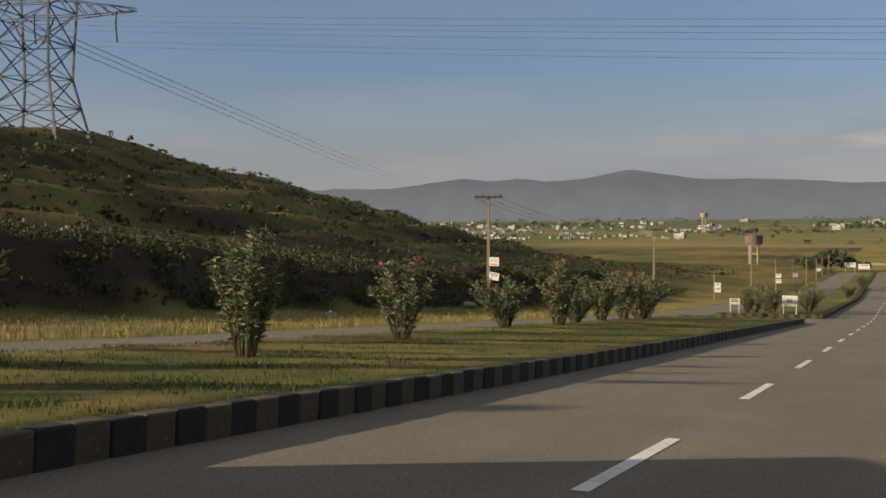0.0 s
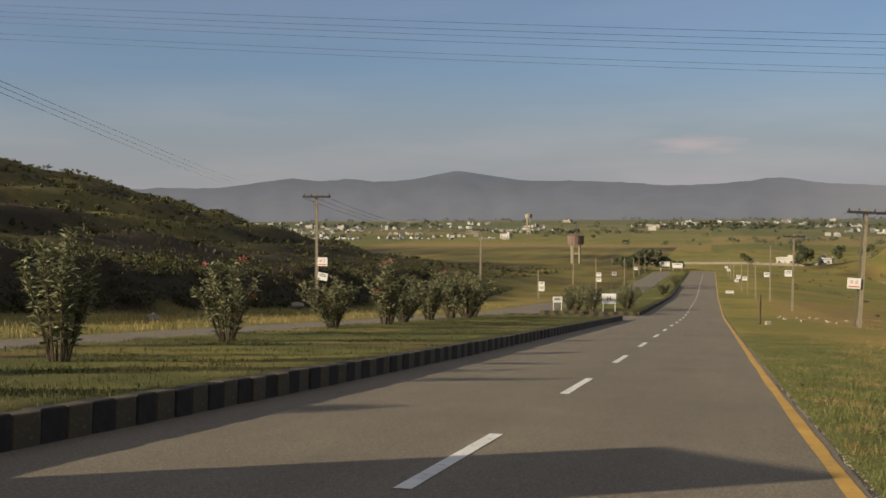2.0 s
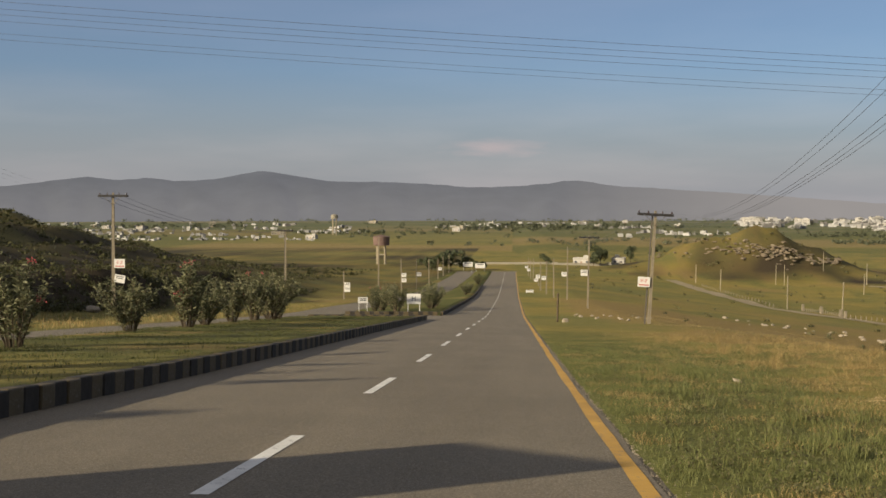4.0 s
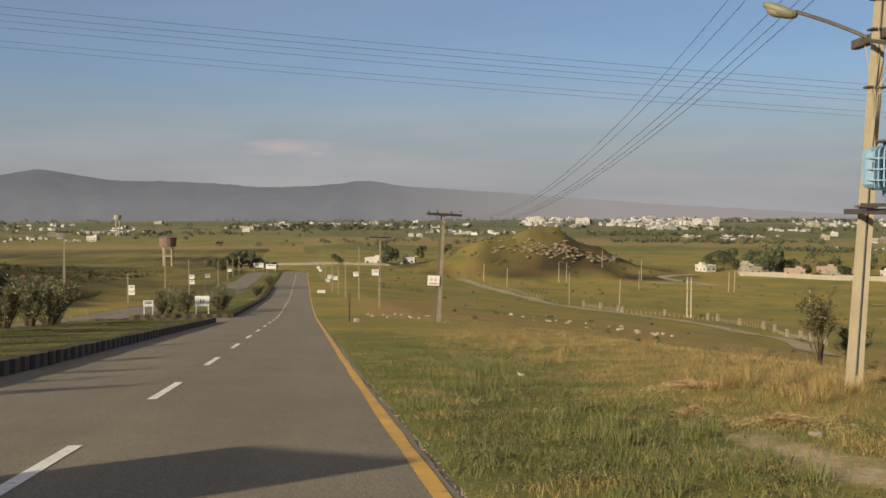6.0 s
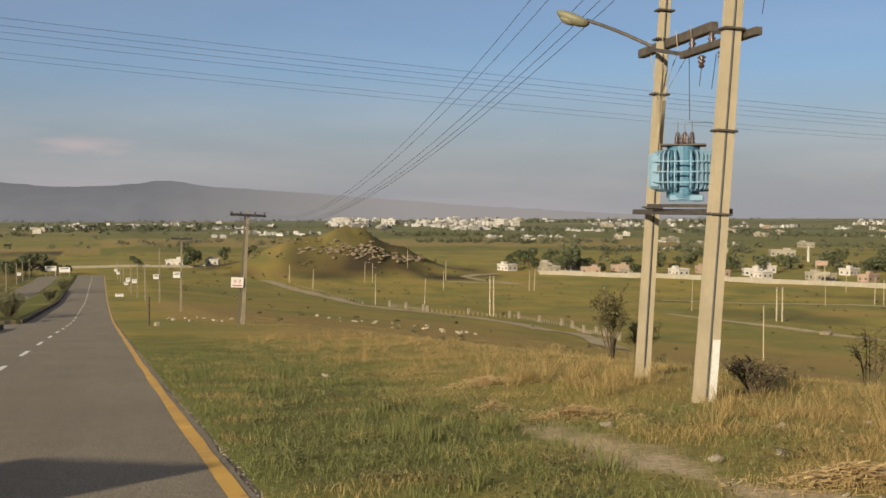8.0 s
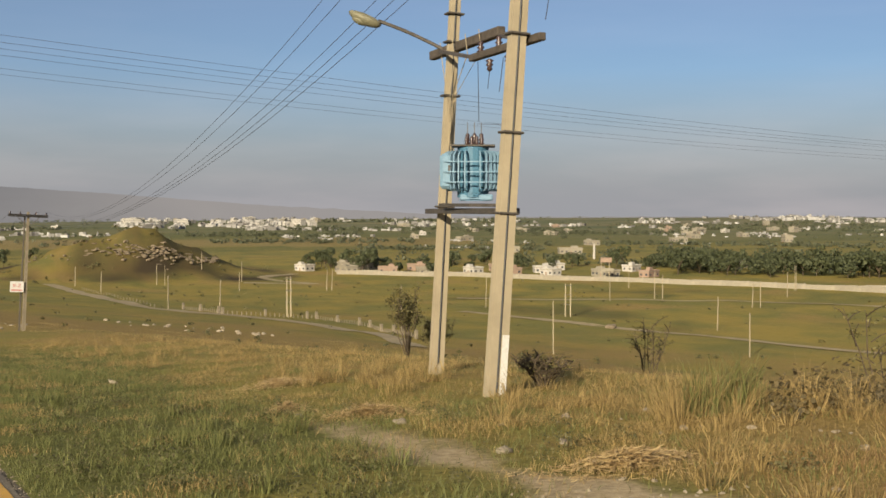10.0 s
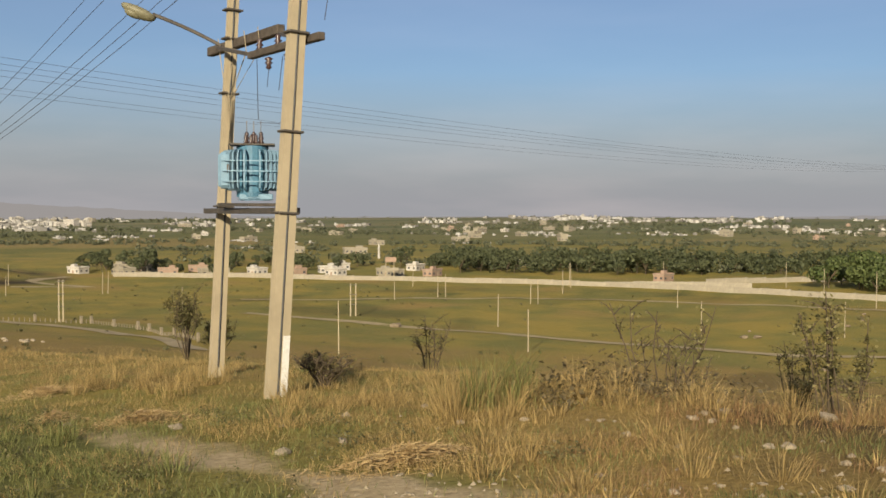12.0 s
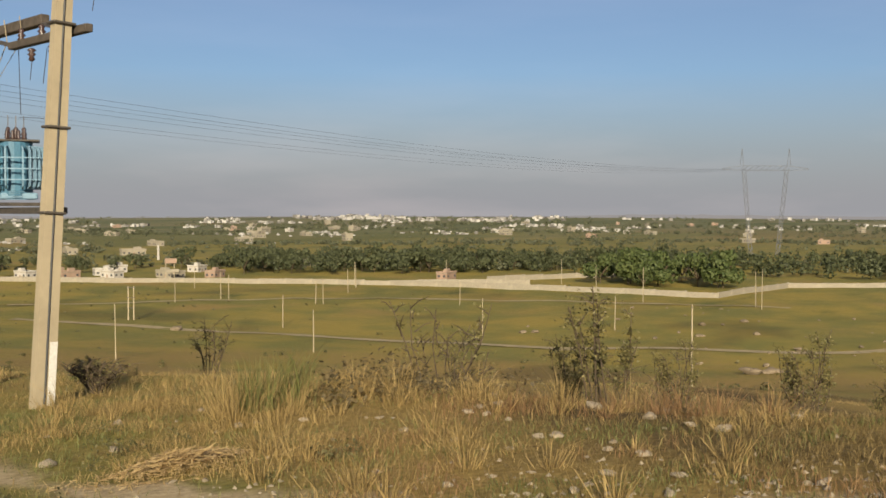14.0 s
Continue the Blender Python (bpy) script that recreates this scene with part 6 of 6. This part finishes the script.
clumps("reed_clump", "green reeds amid the dry clump", [(8.4 + random.gauss(0, 0.22), 8.75 + random.gauss(0, 0.15), 0.72, 40) for _ in range(9)], 0.010, M_GRASS, 0.45)
clumps("russet_sedge", "reddish dry sedge near the brink", [(9.0 + random.gauss(0, 0.5), 4.5 + random.gauss(0, 0.7), random.uniform(0.2, 0.46), 55) for _ in range(12)], 0.006, M_RUSSET, 1.6)
blades("slope_grass", "dry and green grass down the slope", sow(26000, 9, 60, 12, 120, lambda x, y: 0.04 + 0.96 * patchy(x, y, 70, 0.0, 0.45, scale=0.15)), 0.15, 0.014, M_DRY, 1.5)
blades("slope_green", "dull green grass down the slope", sow(14000, 9, 70, 4, 100, lambda x, y: 0.04 + 0.96 * patchy(x, y, 74, 0.0, 0.45, scale=0.15)), 0.18, 0.016, M_SCRUB, 1.5)
blades("median_grass", "short lawn grass on the median", sow(42000, -15.6, -6.6, 6, 79, lambda x, y: 0.08 + 0.92 * patchy(x, y, 80, -0.05, 0.4, 0.5)), 0.075, 0.011, M_LAWN, 1.2)
blades("far_verge_green", "dull green grass along the far verge", sow(9000, -34, -21.8, 14, 130, lambda x, y: 0.15 + 0.85 * patchy(x, y, 91, scale=0.2)), 0.28, 0.025, M_GRASS, 1.0)
blades("far_verge_grass", "dry grass along the foot of the hill", sow(8000, -34, -21.8, 14, 130, lambda x, y: 0.15 + 0.85 * patchy(x, y, 90, scale=0.25)), 0.30, 0.025, M_DRY, 1.0)
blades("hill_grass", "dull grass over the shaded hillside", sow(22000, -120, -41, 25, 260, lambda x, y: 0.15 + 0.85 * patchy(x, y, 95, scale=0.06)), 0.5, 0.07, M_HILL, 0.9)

# the stony brink: short matted grass, brown brush below it and chips of stone
brink = lambda x, y: ease(1.05, 0.8, y / x) * ease(3.2, 4.2, x)
blades("brink_grass", "short matted dry grass along the brink", sow(30000, 3.2, 11.5, 0.4, 9.0, lambda x, y: brink(x, y) * (0.15 + 0.85 * patchy(x, y, 100, -0.15, 0.35, 0.9))), 0.06, 0.0055, M_BRINK, 2.0)
blades("brink_green", "low green growth along the brink", sow(9000, 3.2, 11.5, 0.4, 9.0, lambda x, y: brink(x, y) * patchy(x, y, 104, 0.0, 0.4, 0.7)), 0.055, 0.006, M_GRASS, 1.8)
blades("brink_russet", "reddish dead stems along the brink", sow(8000, 5.0, 11.5, 0.4, 8.0, lambda x, y: brink(x, y) * patchy(x, y, 108, 0.0, 0.4, 0.6)), 0.10, 0.005, M_RUSSET, 1.5)
sv, sf = [], []
for _ in range(330):
    x, y, z = down_line(random.uniform(47, 78), 11.5 + 14 * random.random() ** 1.3)
    r = random.uniform(0.18, 0.5)
    clump_cloud(sv, sf, (x, y, z - 0.2), r * 1.4, r * 0.9, 150, r * 0.07)
tagged(new("brink_brush", mesh_of("brink_brush", sv, sf, M_BRUSH)), "brown tangled brush below the brink", "brush", kind="stuff")
cv, cf = [], []
for _ in range(2400):
    x, y, z = down_line(random.uniform(30, 80), random.gauss(5.7, 0.9))
    r = random.choice((0.008, 0.010, 0.013, 0.017, 0.024, 0.032))
    c = Vector((x, y, z - 0.003))
    b = len(cv)
    cv += [c + Vector((random.uniform(0.6, 1.1) * r * math.cos(a), random.uniform(0.6, 1.1) * r * math.sin(a), 0)) for a in (0, 1.2, 2.5, 3.8, 5.0)] + [c + Vector((random.uniform(-0.4, 0.4) * r, random.uniform(-0.4, 0.4) * r, r * random.uniform(0.5, 0.9)))]
    cf += [(b + k, b + (k + 1) % 5, b + 5) for k in range(5)]
tagged(new("stone_chips", mesh_of("stone_chips", cv, cf, M_STONE)), "pale stone chips strewn over the verge", "gravel", kind="stuff")

# heaps of cut straw
for cx, cy, r, n in ((5.55, 6.75, 0.52, 2600), (5.5, 11.7, 0.50, 1700), (6.1, 16.6, 0.62, 1500), (4.9, 12.9, 0.34, 700)):
    v, f = [], []
    for _ in range(n):
        a, d = random.uniform(0, 6.28), r * min(1.6, abs(random.gauss(0, 0.62)))
        x, y = cx + 1.5 * d * math.cos(a) * 0.9, cy + d * math.sin(a) * 0.7
        z = ground_z(x, y) + 0.15 * max(0, 1 - (d / r) ** 2) * random.random() + 0.01
        w, t2 = random.uniform(0, 6.28), random.uniform(-0.15, 0.3)
        L = random.uniform(0.03, 0.12)
        e = Vector((math.cos(w), math.sin(w), t2)) * L
        s = Vector((-math.sin(w), math.cos(w), 0.3)) * 0.0055
        b = len(v)
        p = Vector((x, y, z))
        v += [p - s, p + s, p + e + s * 0.6, p + e - s * 0.6]
        f.append((b, b + 1, b + 2, b + 3))
    tagged(new("straw_heap", mesh_of("straw_heap", v, f, M_STRAW)), "flattened heap of cut dry straw on the verge", "straw", "straw heaps", "stuff")

# low tangled weeds over the verge, and crumbs of stone along the broken edge of the asphalt
sv, sf = [], []
for _ in range(300):
    x, y = random.uniform(1.7, 6.5), 5.5 + 16 * random.random() ** 1.4
    if random.random() < bare_here(x, y) + 0.5 * edge_mix(x, y):
        continue
    r = random.uniform(0.06, 0.19)
    clump_cloud(sv, sf, (x, y, ground_z(x, y) - 0.03), r * 1.5, r * 0.7, 110, r * 0.085)
tagged(new("verge_weeds", mesh_of("verge_weeds", sv, sf, M_SCRUB)), "tangled low weeds among the verge grass", "weeds", kind="stuff")
cv, cf = [], []
for _ in range(2600):
    y = 4 + 34 * random.random() ** 1.8
    x = 1.27 + abs(random.gauss(0, 0.13))
    r = random.uniform(0.006, 0.020)
    c = Vector((x, y, max(road_z(y) - 0.015, ground_z(x, y) - 0.01)))
    b = len(cv)
    cv += [c + Vector((random.uniform(0.6, 1) * r * math.cos(a), random.uniform(0.6, 1) * r * math.sin(a), 0)) for a in (0, 1.5, 3.1, 4.6)] + [c + Vector((0, 0, r * random.uniform(0.6, 1.1)))]
    cf += [(b, b + 1, b + 4), (b + 1, b + 2, b + 4), (b + 2, b + 3, b + 4), (b + 3, b, b + 4)]
tagged(new("loose_gravel", mesh_of("loose_gravel", cv, cf, M_STONE)), "loose gravel along the broken asphalt edge", "gravel", kind="stuff")
